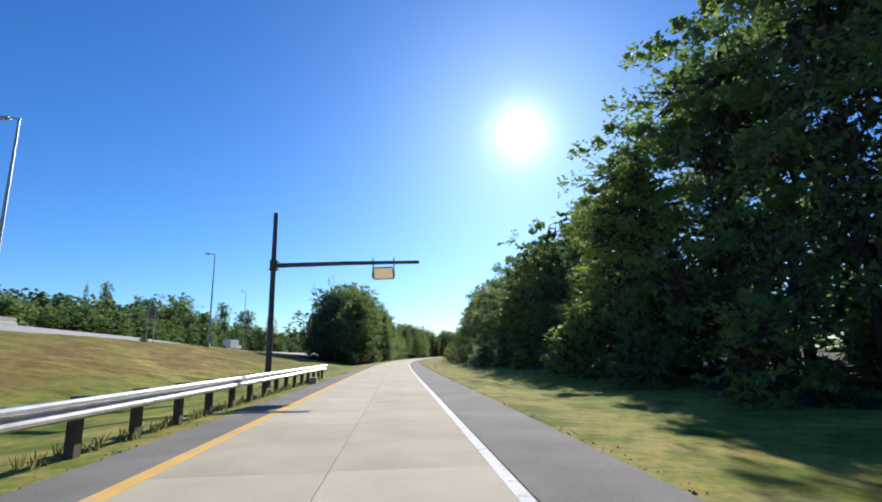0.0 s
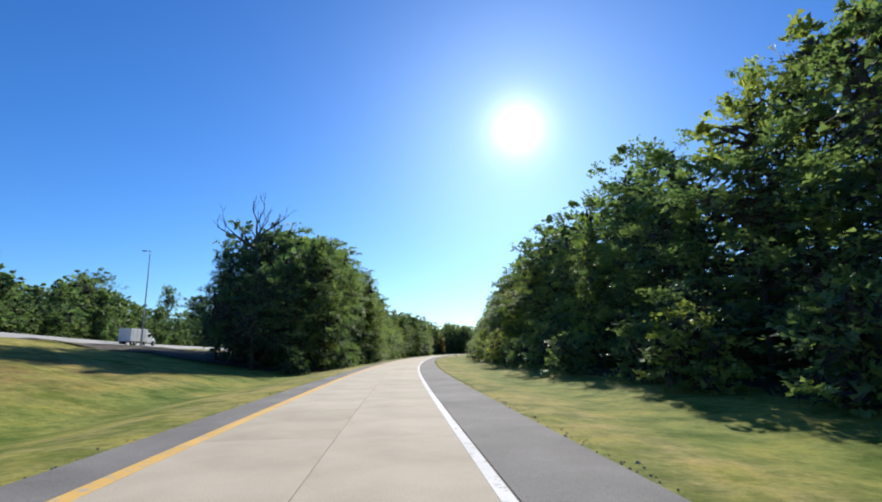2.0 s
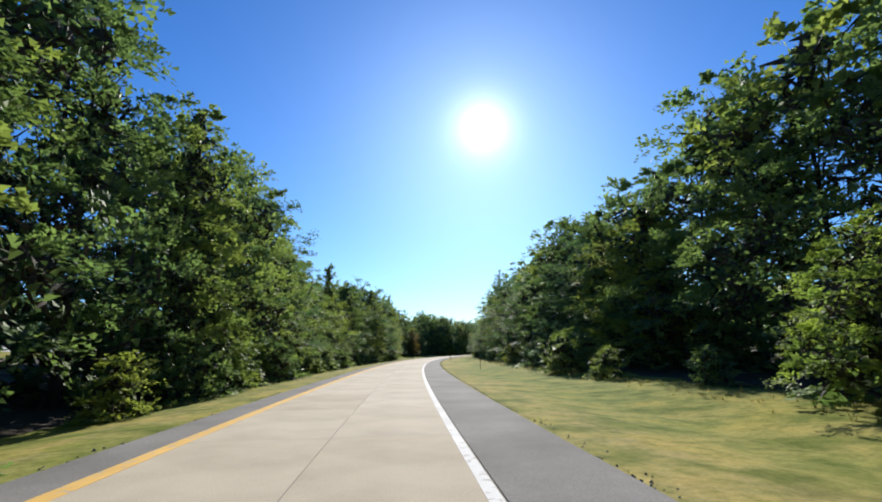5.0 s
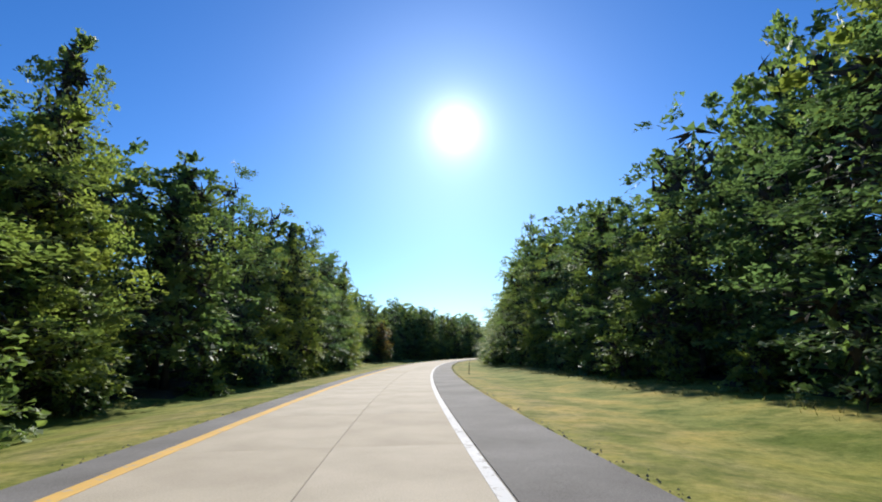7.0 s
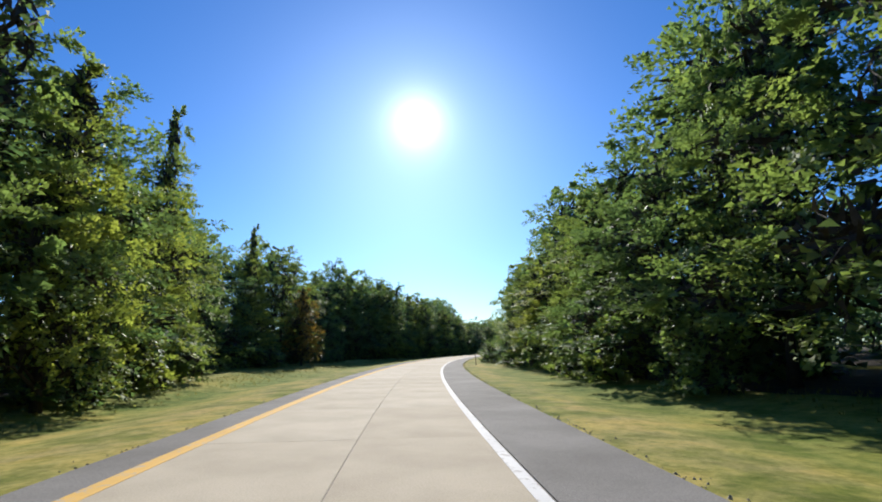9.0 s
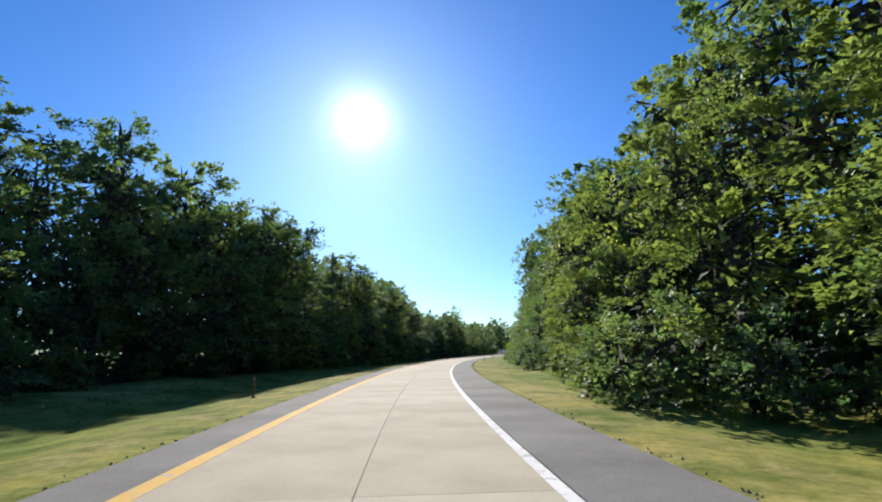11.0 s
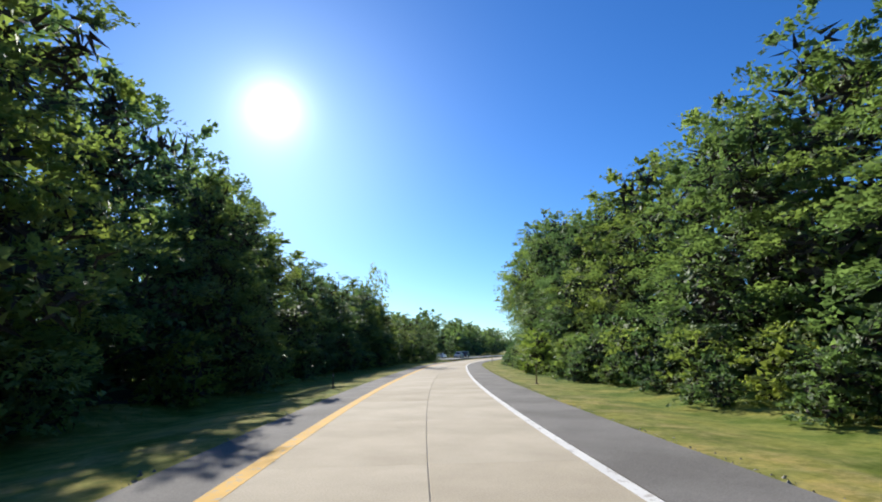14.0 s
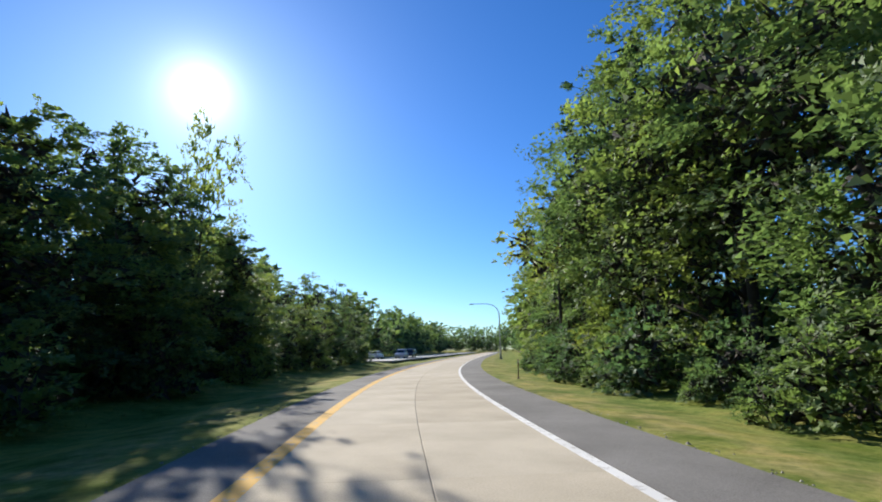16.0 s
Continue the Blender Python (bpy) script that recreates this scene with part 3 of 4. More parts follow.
    KINDS.append((foliage_mesh("crown", tris_, shade_twig_, LEAF[mat]), stem_mesh("trunk", rng_tree, 16.0, 0.19, boughs_, 10, BARK), tris_))
TALL = []
for shape, wide, low, lobes, count, leaf, mat in (("edge", 5.6, 0.6, 66, 22, 0.195, 0), ("edge", 5.8, 0.8, 66, 22, 0.195, 1), ("round", 6.0, 3.0, 48, 11, 0.32, 2), ("round", 5.4, 6.0, 48, 11, 0.32, 0)):
    boughs_, tris_, shade_twig_ = crown_points(rng_tree, 21.0, wide, low, shape, lobes, 9, count, leaf)
    if shape == "edge":
        tris_ = thinned(rng_tree, tris_, wide)
    TALL.append((foliage_mesh("crown", tris_, shade_twig_, LEAF[mat]), stem_mesh("trunk", rng_tree, 21.0, 0.24, boughs_, 14, BARK)))
FAR = []
for shape, wide in (("edge", 4.9), ("round", 5.2), ("edge", 5.3), ("cone", 4.4)):
    boughs_, tris_, shade_twig_ = crown_points(rng_tree, 16.0, wide, 0.2, shape, 36, 5, 6, 0.50)
    FAR.append((tris_, shade_twig_))
SHRUBS = []
for mat, wide in ((0, 1.8), (1, 1.5), (2, 2.0)):
    boughs_, tris_, shade_twig_ = crown_points(rng_tree, 3.6, wide, 0.1, "bush", 25, 6, 10, 0.182)
    SHRUBS.append((foliage_mesh("foliage", tris_, shade_twig_, LEAF[mat]), stem_mesh("stem", rng_tree, 3.4, 0.06, boughs_, 9, BARK), tris_, shade_twig_))
rust_mesh = KINDS[4][0].copy()
rust_mesh.materials[0] = LEAF_RUST

TREE_LABELS = {0: "broadleaf tree, mid-green crown down to the grass", 1: "yellow-green broadleaf tree at the edge of the woods", 2: "tall broadleaf tree with a rounded mid-green crown",
               3: "dark green broadleaf tree with a wide crown", 4: "slender yellow-green tree with a pointed crown", 5: "dense dark green tree with low branches",
               6: "tall narrow green tree in the woods", 7: "tall tree with a bare stem and high crown"}


def plant(kind, s, side, tall, girth=1.0, group="", label="", crown=None):
    x, y = spot(s, side)
    high = tall > 16.8 and crown is None
    k = tall / (21.0 if high else 16.0)
    w = (0.35 + 0.65 * k) * girth
    lane = spot(s, side * 0.5)
    facing = math.degrees(math.atan2(lane[1] - y, lane[0] - x)) + random.uniform(-55, 55)
    m = pose(x, y, float(ground_z(s, side)), 0, 0, facing) @ Matrix.Diagonal((w, w * random.uniform(0.9, 1.1), k, 1))
    t = thing("tree", m, label or TREE_LABELS[kind], "tree", group)
    pick = TALL[{0: 0, 1: 1, 4: 1, 5: 0, 3: 2, 2: 3}.get(kind, 3)] if high else KINDS[kind]
    part("trunk", pick[1], None, t)
    part("crown", crown or pick[0], None, t)
    return t


def shrub(kind, s, side, tall, group="shrubs along the woods", label="leafy green shrub at the foot of the trees", crown=None):
    x, y = spot(s, side)
    k = tall / 3.6
    m = pose(x, y, float(ground_z(s, side)), 0, 0, random.uniform(0, 360)) @ Matrix.Diagonal((k * 1.1, k * 1.1, k, 1))
    t = thing("shrub", m, label, "shrub", group)
    part("stem", SHRUBS[kind][1], None, t)
    part("foliage", crown or SHRUBS[kind][0], None, t)
    return t


# where the woods begin beside the ramp
RIGHT_EDGE = ([0, 40, 100, 160, 224, 250, 288, 320, 350, 385, 405, 440, 520, 700], [11, 11, 11.5, 12, 13, 10.5, 9.0, 11, 12, 11, 10.5, 10.5, 11, 12])
LEFT_EDGE = ([92, 100, 106, 130, 160, 200, 245, 262, 275, 290, 310, 330, 365, 400, 430, 445], [-12, -8, -6.8, -6.5, -7.5, -9.3, -9.5, -13, -15.5, -15, -15, -11.5, -9.5, -10.5, -11, -13])
# how tall the woods stand, 2.5 m and 8 m inside their edge
RIGHT_S, LEFT_S = [*range(0, 480, 10), 520, 700], [*range(95, 475, 10)]
RIGHT_FRONT = (RIGHT_S,
    [13, 13, 12.3, 9.8, 10.6, 11.0, 11.1, 10.8, 9.2, 8.2, 7.8, 7.7, 7.7, 7.8, 8.1, 8.3, 8.5, 8.7, 9.0, 9.5, 10.2, 11.1, 12.3, 13.2, 13.5, 13.8, 10.8, 10.2, 10.0, 10.6, 16.1, 13.1, 16.3, 15.3, 15.6, 16.6, 13.0, 11.2, 11.8, 12.2, 13.5, 16.7, 20, 20, 15.5, 15.5, 15.8, 16.0, 15, 14])
RIGHT_BACK = (RIGHT_S,
    [18, 18, 18, 18.3, 13.6, 14.7, 16.2, 15.2, 14.4, 14.1, 15.6, 16.4, 16.7, 16.3, 16.1, 16.2, 16.4, 16.4, 16.5, 17.0, 17.6, 15.9, 16.1, 16.2, 16.8, 18.2, 21.2, 15.4, 16.4, 18.9, 21.1, 22, 18, 19, 20, 20, 20, 17.5, 16.5, 16.6, 16.8, 18.4, 20.7, 22, 22, 22, 22, 22, 15, 14])
LEFT_FRONT = (LEFT_S,
    [9.0, 14.6, 17.9, 16.3, 15.9, 15.7, 14.7, 14.1, 14.1, 11.9, 10.4, 11.6, 13.8, 13.5, 14.0, 13.2, 11.6, 14.3, 11.7, 12.7, 11.2, 12.8, 13.6, 14.4, 13.9, 15.0, 13.2, 13.1, 12.7, 11.0, 10.0, 9.9, 9.7, 9.5, 9.9, 9.5, 9.5, 9.7])
LEFT_BACK = (LEFT_S,
    [5.5, 13.8, 18.0, 19.0, 19.4, 19.8, 18.1, 17.8, 17.3, 16.6, 15.6, 13.7, 14.8, 15.0, 15.0, 15.3, 15.7, 16.2, 16.5, 14.7, 16.1, 13.2, 14.2, 14.9, 15.5, 15.8, 14.7, 15.0, 15.3, 15.7, 15.7, 14.0, 12.2, 12.2, 12.6, 11.8, 11.9, 11.6])
rng_wood = random.Random(5)
RIGHT, LEFT = "woods on the inside of the bend", "woods on the outside of the bend"


def top_of(s, side):
    """The height of the woods' tops s metres along and side metres to the right of the ramp."""
    edge, front, back = (RIGHT_EDGE, RIGHT_FRONT, RIGHT_BACK) if side > 0 else (LEFT_EDGE, LEFT_FRONT, LEFT_BACK)
    deep = abs(side) - abs(float(np.interp(s, *edge)))
    low, high = float(np.interp(s, *front)), float(np.interp(s, *back))
    return max(3.0, low + (high - low) * min(1.7, max(-0.25, (deep - 2.5) / 5.5)))


def woods(edge, s0, s1, sign, group):
    s = s0
    while s < s1:
        back = 2.6 * (1 - ease(s, 150, 215)) if sign > 0 else 0.0
        side = float(np.interp(s, *edge)) + sign * (rng_wood.uniform(1.4, 3.4) + back)
        tall = min(22.0, top_of(s, side) * (rng_wood.uniform(0.80, 1.14) if sign < 0 and 280 < s < 345 else rng_wood.uniform(0.80, 1.02 if sign > 0 and s > 290 else 1.10)))
        # leaf colours stand in for light: left darker for shade, right paler for sunlit trees
        shade = (sign > 0 and s < 140) or (sign < 0 and s < 120)
        plant(rng_wood.choice((5, 0, 1, 5, 4, 1) if shade and sign > 0 else (5, 0, 5, 5, 0, 3) if shade else (0, 1, 5, 0, 4, 5)), s, side, tall, rng_wood.uniform(0.95, 1.2) * min(1.3, (12.0 / tall) ** 0.35), group)
        s += rng_wood.uniform(4.6, 6.8) * (1.0 if s < 450 else 1.5)
    s = s0 + (2 if sign > 0 else 10)
    while s < s1:
        side = float(np.interp(s, *edge)) + sign * rng_wood.uniform(6.0, 9.5)
        tall = min(23.0, top_of(s, side) * rng_wood.uniform(0.86, 1.09))
        plant(rng_wood.choice((2, 3, 6, 7, 3, 2)), s, side, tall, rng_wood.uniform(0.85, 1.1), group)
        s += rng_wood.uniform(6.5, 9.5) * (0.75 if s < 140 else 1.0 if s < 450 else 1.5)
    s = s0 + 1
    while s < min(s1, 450):
        side = float(np.interp(s, *edge)) + sign * rng_wood.uniform(-0.8, 0.6)
        shrub(rng_wood.randrange(3), s, side, rng_wood.uniform(1.4, 3.4))
        s += rng_wood.uniform(4.5, 9.0)


woods(RIGHT_EDGE, -8, 462, 1, RIGHT)
woods(LEFT_EDGE, 97, 446, -1, LEFT)


# single trees that stand out
def stand_out(trees):
    """Single trees told apart in the woods: kind, place, height and girth of each."""
    for kind, s, side, tall, girth in trees:
        plant(kind, s, side, min(tall, 1.03 * top_of(s, side)), girth, RIGHT if side > 0 else LEFT)


stand_out(((5, 61, 25.3, 18.5, 0.9), (0, 66, 20.9, 18.6, 0.62), (0, 71, 22.0, 19.8, 0.6), (4, 76, 21.8, 17.2, 0.9), (4, 90, 18.2, 16.1, 0.9), (6, 98, 25, 21.0, 1.0),
           (2, 111, 19.6, 19.8, 0.9), (2, 134, 22.3, 18.5, 0.9), (2, 203, 20.0, 21.0, 0.8), (2, 322, 14.5, 17.5, 0.9), (0, 373, 13.2, 15.2, 1.0), (0, 397, 13.5, 16.0, 1.0),
           (5, 428, 12.0, 21.5, 1.0), (0, 420, 13.0, 20.5, 1.0), (0, 22, 16.0, 16.5, 0.8), (0, 27, 13.6, 13.0, 0.9), (0, 321, -14.8, 19.6, 1.1), (5, 404, -14.0, 11.0, 1.1)))
stand_out(((0, 410, -14.2, 12.0, 1.0), (5, 423, -12.6, 13.6, 1.1), (0, 432, -12.4, 12.6, 1.1), (6, 144, 22, 19.3, 1.0), (3, 150, 26.7, 21.0, 1.0), (4, 168, 15.8, 14.8, 0.9),
           (2, 195, 21, 20.4, 0.9), (3, 221, 29, 23.0, 1.1), (2, 241, 15.5, 15.2, 0.75), (2, 246, 22.4, 22.6, 0.9), (0, 267, 15.2, 16.4, 1.0), (0, 288, 10.6, 13.7, 1.0),
           (7, 351, 17.5, 20.6, 1.0), (7, 359, 13.8, 20.0, 0.85), (2, 360, 22, 25.5, 0.9), (3, 369, 30, 24.0, 1.0), (0, 409, 12.0, 19.5, 0.9), (5, 432, 12.0, 19.0, 0.9)))
stand_out(((0, 446, 12.0, 19.0, 0.9), (7, 441, 10.2, 17.0, 0.9), (1, 254, 14.8, 17.6, 0.75), (0, 449, -13.0, 11.5, 1.0), (5, 456, -12.8, 12.5, 1.0), (0, 463, -13.4, 13.6, 1.0),
           (1, 470, -14.6, 9.5, 1.0), (0, 417, -13.6, 13.6, 1.15), (0, 107, -9.2, 14.6, 0.9), (5, 110, -12.5, 16.0, 0.9), (5, 101, -15.2, 12.2, 0.9), (5, 103, -13.2, 12.8, 0.9),
           (5, 104, -18.0, 9.5, 0.9), (5, 113, -9.4, 15.6, 0.9), (4, 130, -6.2, 13.0, 0.9), (0, 161, -8.6, 16.0, 0.9), (4, 199, -10.9, 14.0, 1.0), (6, 208, -11.0, 16.0, 1.0)))
stand_out(((4, 225, -10.0, 13.5, 0.9), (6, 243, -11.7, 16.4, 1.0), (4, 249, -10.6, 13.7, 0.8), (2, 338, -28, 20.5, 1.1), (0, 328, -14.5, 17.6, 1.0), (2, 334, -18.0, 18.5, 0.9),
           (0, 380, -11.5, 15.5, 1.0), (5, 386, -13.5, 14.5, 1.0), (2, 350, -21, 20.8, 1.0), (0, 360, -14.0, 16.8, 1.0), (0, 365, -10.2, 14.4, 0.9), (2, 391, -17.2, 17.0, 1.0),
           (7, 398, -23, 22.0, 1.0)))
for kind, s, side, tall, girth in ((0, 311, -18.5, 16.6, 1.0), (2, 317, -17.0, 15.8, 0.9), (0, 326, -14.4, 15.0, 1.0), (4, 200, -11.5, 14.2, 0.72), (0, 246, -11.6, 15.0, 0.8), (0, 103, -17.2, 12.5, 0.55), (5, 99, -15.2, 10.8, 0.6), (4, 108, -8.7, 15.0, 0.6), (5, 107, -14.3, 15.0, 0.55), (4, 285, -18.7, 15.6, 0.5), (4, 261, -13.8, 16.6, 0.5), (0, 308, -16.2, 14.6, 0.8), (0, 424, -14.2, 12.6, 1.15), (5, 431, -15.0, 12.8, 1.1)):
    plant(kind, s, side, tall, girth, LEFT)
plant(0, 251, 15.5, 20.8, 0.62, RIGHT)
plant(7, 362, 13.2, 20.0, 0.58, RIGHT)
plant(4, 286.5, -13.4, 8.7, 0.8, LEFT, "small tree with rusty autumn-tinged leaves", rust_mesh)
scraggly = foliage_mesh("crown", KINDS[7][2][::2], [], LEAF[1])
plant(7, 428, -12.0, 14.8, 0.48, LEFT, "thin scraggly tree rising above the hedge line", scraggly)
young_mesh = KINDS[1][0].copy()
young_mesh.materials[0] = LEAF_SUNLIT
plant(1, 103.8, 10.2, 3.8, 0.68, "", "bushy yellow-green young tree, lightened as if sunlit, before the dark woods", young_mesh)
tall_young = KINDS[4][0].copy()
tall_young.materials[0] = LEAF_SUNLIT
sunlit_mesh = SHRUBS[1][0].copy()
sunlit_mesh.materials[0] = LEAF_SUNLIT
shrub(1, 394.2, 7.9, 3.5, label="rounded yellow-green bush, brightened as if sunlit, at the woods' edge", crown=sunlit_mesh)
s_ = 296.0
while s_ < 452:
    shrub(rng_wood.choice((0, 0, 2, 1)), s_, float(np.interp(s_, *RIGHT_EDGE)) - rng_wood.uniform(1.2, 2.4), rng_wood.uniform(1.3, 2.9))
    s_ += rng_wood.uniform(2.4, 4.8)
s_ = 340.0
while s_ < 440:
    shrub(rng_wood.choice((0, 2, 2)), s_, float(np.interp(s_, *RIGHT_EDGE)) - rng_wood.uniform(2.2, 3.2), rng_wood.uniform(0.8, 1.7), label="low leafy shrub where the woods meet the grass")
    s_ += rng_wood.uniform(3.2, 5.4)
for s_ in (447, 451, 455.5, 460, 464, 468.5, 472):
    shrub(rng_wood.choice((0, 2)), s_, -11.6 - 0.1 * (s_ - 447) + rng_wood.uniform(-0.5, 0.5), rng_wood.uniform(2.4, 3.6))
plant(4, 86, 14.2, 11.0, 0.62, RIGHT, "young green tree, lightened as if sunlit, standing out of the dark woods", tall_young)
plant(4, 118, 13.8, 9.5, 0.6, RIGHT, "young green tree, lightened as if sunlit, standing out of the dark woods", tall_young)
plant(1, 127, 11.2, 4.6, 0.7, "", "green sapling, lightened as if sunlit, before the dark woods", young_mesh)
plant(1, 141, 11.4, 4.4, 0.75, "", "green sapling, lightened as if sunlit, before the dark woods", young_mesh)


def dead_tree():
    """A bare dead tree, forked again and again."""
    rng = random.Random(8)
    pieces = []

    def grow(at, way, long, r, left):
        mid = at + way * long * 0.5 + Vector((rng.uniform(-1, 1), rng.uniform(-1, 1), rng.uniform(-0.3, 0.8))) * long * 0.07
        end = at + way * long + Vector((rng.uniform(-1, 1), rng.uniform(-1, 1), rng.uniform(0, 1))) * long * 0.1
        pieces.append(tube([at, mid, end], [r, r * 0.82, r * 0.6], 6))
        if left == 0:
            return
        for _ in range(3 if left > 2 else 2):
            d = ((end - mid).normalized() + Vector((rng.uniform(-1, 1), rng.uniform(-0.8, 0.8), rng.uniform(-0.15, 0.55))) * 0.9).normalized()
            start = mid.lerp(end, rng.uniform(0.5, 1.0))
            grow(start, d, long * rng.uniform(0.55, 0.8), r * 0.5, left - 1)

    pieces.append(tube([(0, 0, -0.2), (0.1, 0, 5), (-0.1, 0.1, 13.3)], [0.42, 0.30, 0.2], 9))
    for dx, dz, long, z in ((-1.0, 0.6, 2.6, 12.2), (-0.12, 1.0, 2.3, 13.2), (0.62, 0.8, 2.2, 13.2), (0.95, 0.6, 1.8, 12.8), (0.25, 1.0, 1.7, 13.0)):
        grow(Vector((-0.1, 0.1, z)), Vector((dx, rng.uniform(-0.3, 0.3), dz)).normalized(), long, 0.14, 3)
    x, y = spot(103.5, -14.3)
    ob = new("dead_tree", mesh_of("dead_tree", *joined(pieces), DEAD_WOOD, True))
    ob.matrix_basis = pose(x, y, float(ground_z(103.5, -14.3))) @ Matrix.Scale(0.95, 4)
    tagged(ob, "leafless dead tree with forked grey branches above the woods", "tree")


dead_tree()


def moved(v, turn, girth, k, x, y, z):
    out = np.empty_like(v)
    out[..., 0] = (v[..., 0] * math.cos(turn) - v[..., 1] * math.sin(turn)) * girth + x
    out[..., 1] = (v[..., 0] * math.sin(turn) + v[..., 1] * math.cos(turn)) * girth + y
    out[..., 2] = v[..., 2] * k + z
    return out


def far_woods(name, places, kind, label, thin=1, full=1.0):
    """Many trees too far off or too deep in the woods to tell apart. thin: how many leaves are drawn together into one, full: how much larger they are."""
    rng = np.random.default_rng(3)
    out, inner = [], []
    for s, side, tall in places:
        tris, shade_twig = FAR[rng.integers(len(FAR))]
        q = tris[rng.permutation(len(tris))[:len(tris) // thin]]
        c = q.mean(1, keepdims=True)
        q = c + (q - c) * math.sqrt(thin) * full
        k = tall / 16.0
        x, y = spot(s, side)
        at = (rng.uniform(0, 6.28), (0.20 + 0.74 * k) * rng.uniform(1.0, 1.3), k, x, y, float(ground_z(s, side)))
        out.append(moved(q, *at))
        inner.append(moved(shade_twig[::thin], *at))
    ob = new(name, foliage_mesh(name, np.concatenate(out), np.concatenate(inner), LEAF[kind]))
    return tagged(ob, label, "woods", kind="stuff")


def scatter(n, s0, s1, a, b, lo, hi, seed):
    r = random.Random(seed)
    return [(s0 + (s1 - s0) * (i + r.random()) / n, r.uniform(a, b), r.uniform(lo, hi)) for i in range(n)]


behind = [(s, side, part_of * float(np.interp(s, *RIGHT_BACK))) for s, side, part_of in scatter(84, -20, 500, 20, 34, 0.66, 0.90, 1)]
far_woods("woodland", behind, 2, "deep green woods behind the roadside trees", 3)
far_woods("woodland", scatter(46, 116, 330, -30, -18, 9, 13.5, 2), 2, "deep green woods between the ramp and the highway", 3)
far_woods("woodland", scatter(34, 330, 475, -36, -19, 11, 16, 6), 2, "deep green woods beyond the roadside trees", 2)
far_woods("woodland", scatter(24, 330, 480, -62, -38, 10, 14, 9), 2, "deep green woods far beyond the roadside trees", 4)
# how tall the woods beyond the highway stand, 15 m and 32 m from its nearer edge
BEYOND_S = [-60, 75, 90, 105, 120, 135, 150, 165, 180, 195, 210, 225, 240, 260, 320]
BEYOND_FRONT = [5, 5, 6.5, 8, 9.5, 11, 11.5, 11.5, 10.5, 11, 11, 10.5, 11, 11, 11]
BEYOND_BACK = [8, 8, 9, 10, 12, 14, 14.5, 16, 16.5, 15.5, 14.5, 15, 15.5, 15.5, 15]


def beyond(n, s0, s1, d0, d1, lo, hi, seed):
    """Places in the woods beyond the highway, d0 to d1 metres from its nearer edge, lo to hi times as tall as the woods there."""
    out = []
    for s, d, part_of in scatter(n, s0, s1, d0, d1, lo, hi, seed):
        front, back = np.interp(s, BEYOND_S, BEYOND_FRONT), np.interp(s, BEYOND_S, BEYOND_BACK)
        out.append((s, float(near(s)) - d, float(front + (back - front) * (d - 15) / 17) * part_of))
    return out


far_woods("woodland", beyond(54, 60, 300, 14, 17.5, 0.50, 1.0, 23), 2, "leafy green edge of the woods beyond the highway", 1, 1.35)
far_woods("woodland", beyond(44, 66, 300, 18, 24, 0.80, 1.05, 24) + beyond(50, 70, 320, 26, 38, 0.80, 1.04, 14), 2, "line of woods beyond the highway", 1, 1.35)
far_woods("woodland", beyond(24, -60, 70, 15, 24, 0.9, 1.2, 3), 2, "low woods beyond the highway", 3)
# extra trees added within the clump to block the sun and shade the bank
far_woods("woodland", scatter(14, 106, 136, -21, -12, 9.0, 12.0, 72), 2, "dense dark trees added to block the sun between the ramp and the highway", 1, 1.3)
far_woods("woodland", scatter(18, 462, 520, 12, 17, 14, 17, 51), 0, "green trees along the far end of the ramp", 1)
far_woods("woodland", scatter(26, -24, 150, 18, 27, 8, 11.5, 18), 2, "dense dark woods inside the bend", 2)
far_woods("woodland", scatter(120, -20, 500, 36, 64, 9, 13, 17), 2, "deep green woods far inside the bend", 5)
far_woods("woodland", scatter(70, -30, 500, 64, 92, 10, 13, 61), 2, "deep green woods at the far side of the bend", 5)
far_woods("woodland", scatter(110, 468, 720, -58, -28, 14, 17.5, 4), 0, "distant tree line beyond the ramp's bend", 3)
far_woods("woodland", scatter(40, 520, 740, 12, 30, 13, 17, 7), 2, "distant woods along the road", 3)
far_woods("woodland", scatter(60, 704, 730, -70, 60, 7, 11, 28), 2, "low distant woods closing the view along the road", 3)
far_woods("woodland", scatter(40, 470, 704, -32, -25, 6, 9, 29), 2, "low distant trees beyond the cross road", 1)
far_woods("woodland", scatter(56, 708, 745, -70, 60, 15, 18, 8), 0, "distant woods closing the view along the road", 3)


def undergrowth(edge, s0, s1, sign, n, seed, label):
    """Low bushes, brambles and saplings that close the woods near the ground."""
    rng = np.random.default_rng(seed)
    out, inner = [], []
    for i in range(n):
        s = s0 + (s1 - s0) * (i + rng.random()) / n
        side = float(np.interp(s, *edge)) + sign * (rng.uniform(2.6, 7.0) + (1.6 if sign > 0 and s < 170 else 0.0))
        x, y = spot(s, side)
        bush = SHRUBS[rng.integers(3)]
        tall = rng.uniform(2.4, 5.2) / 3.6
        at = (rng.uniform(0, 6.28), rng.uniform(1.1, 1.7), tall, x, y, float(ground_z(s, side)) - 0.05)
        q = bush[2][::4]
        c = q.mean(1, keepdims=True)
        out.append(moved(c + (q - c) * 1.6, *at))
        inner.append(moved(bush[3][::3], *at))
    tagged(new("undergrowth", foliage_mesh("undergrowth", np.concatenate(out), np.concatenate(inner), LEAF[2])), label, "undergrowth", kind="stuff")


undergrowth(RIGHT_EDGE, -20, 500, 1, 130, 41, "dark leafy undergrowth inside the woods")
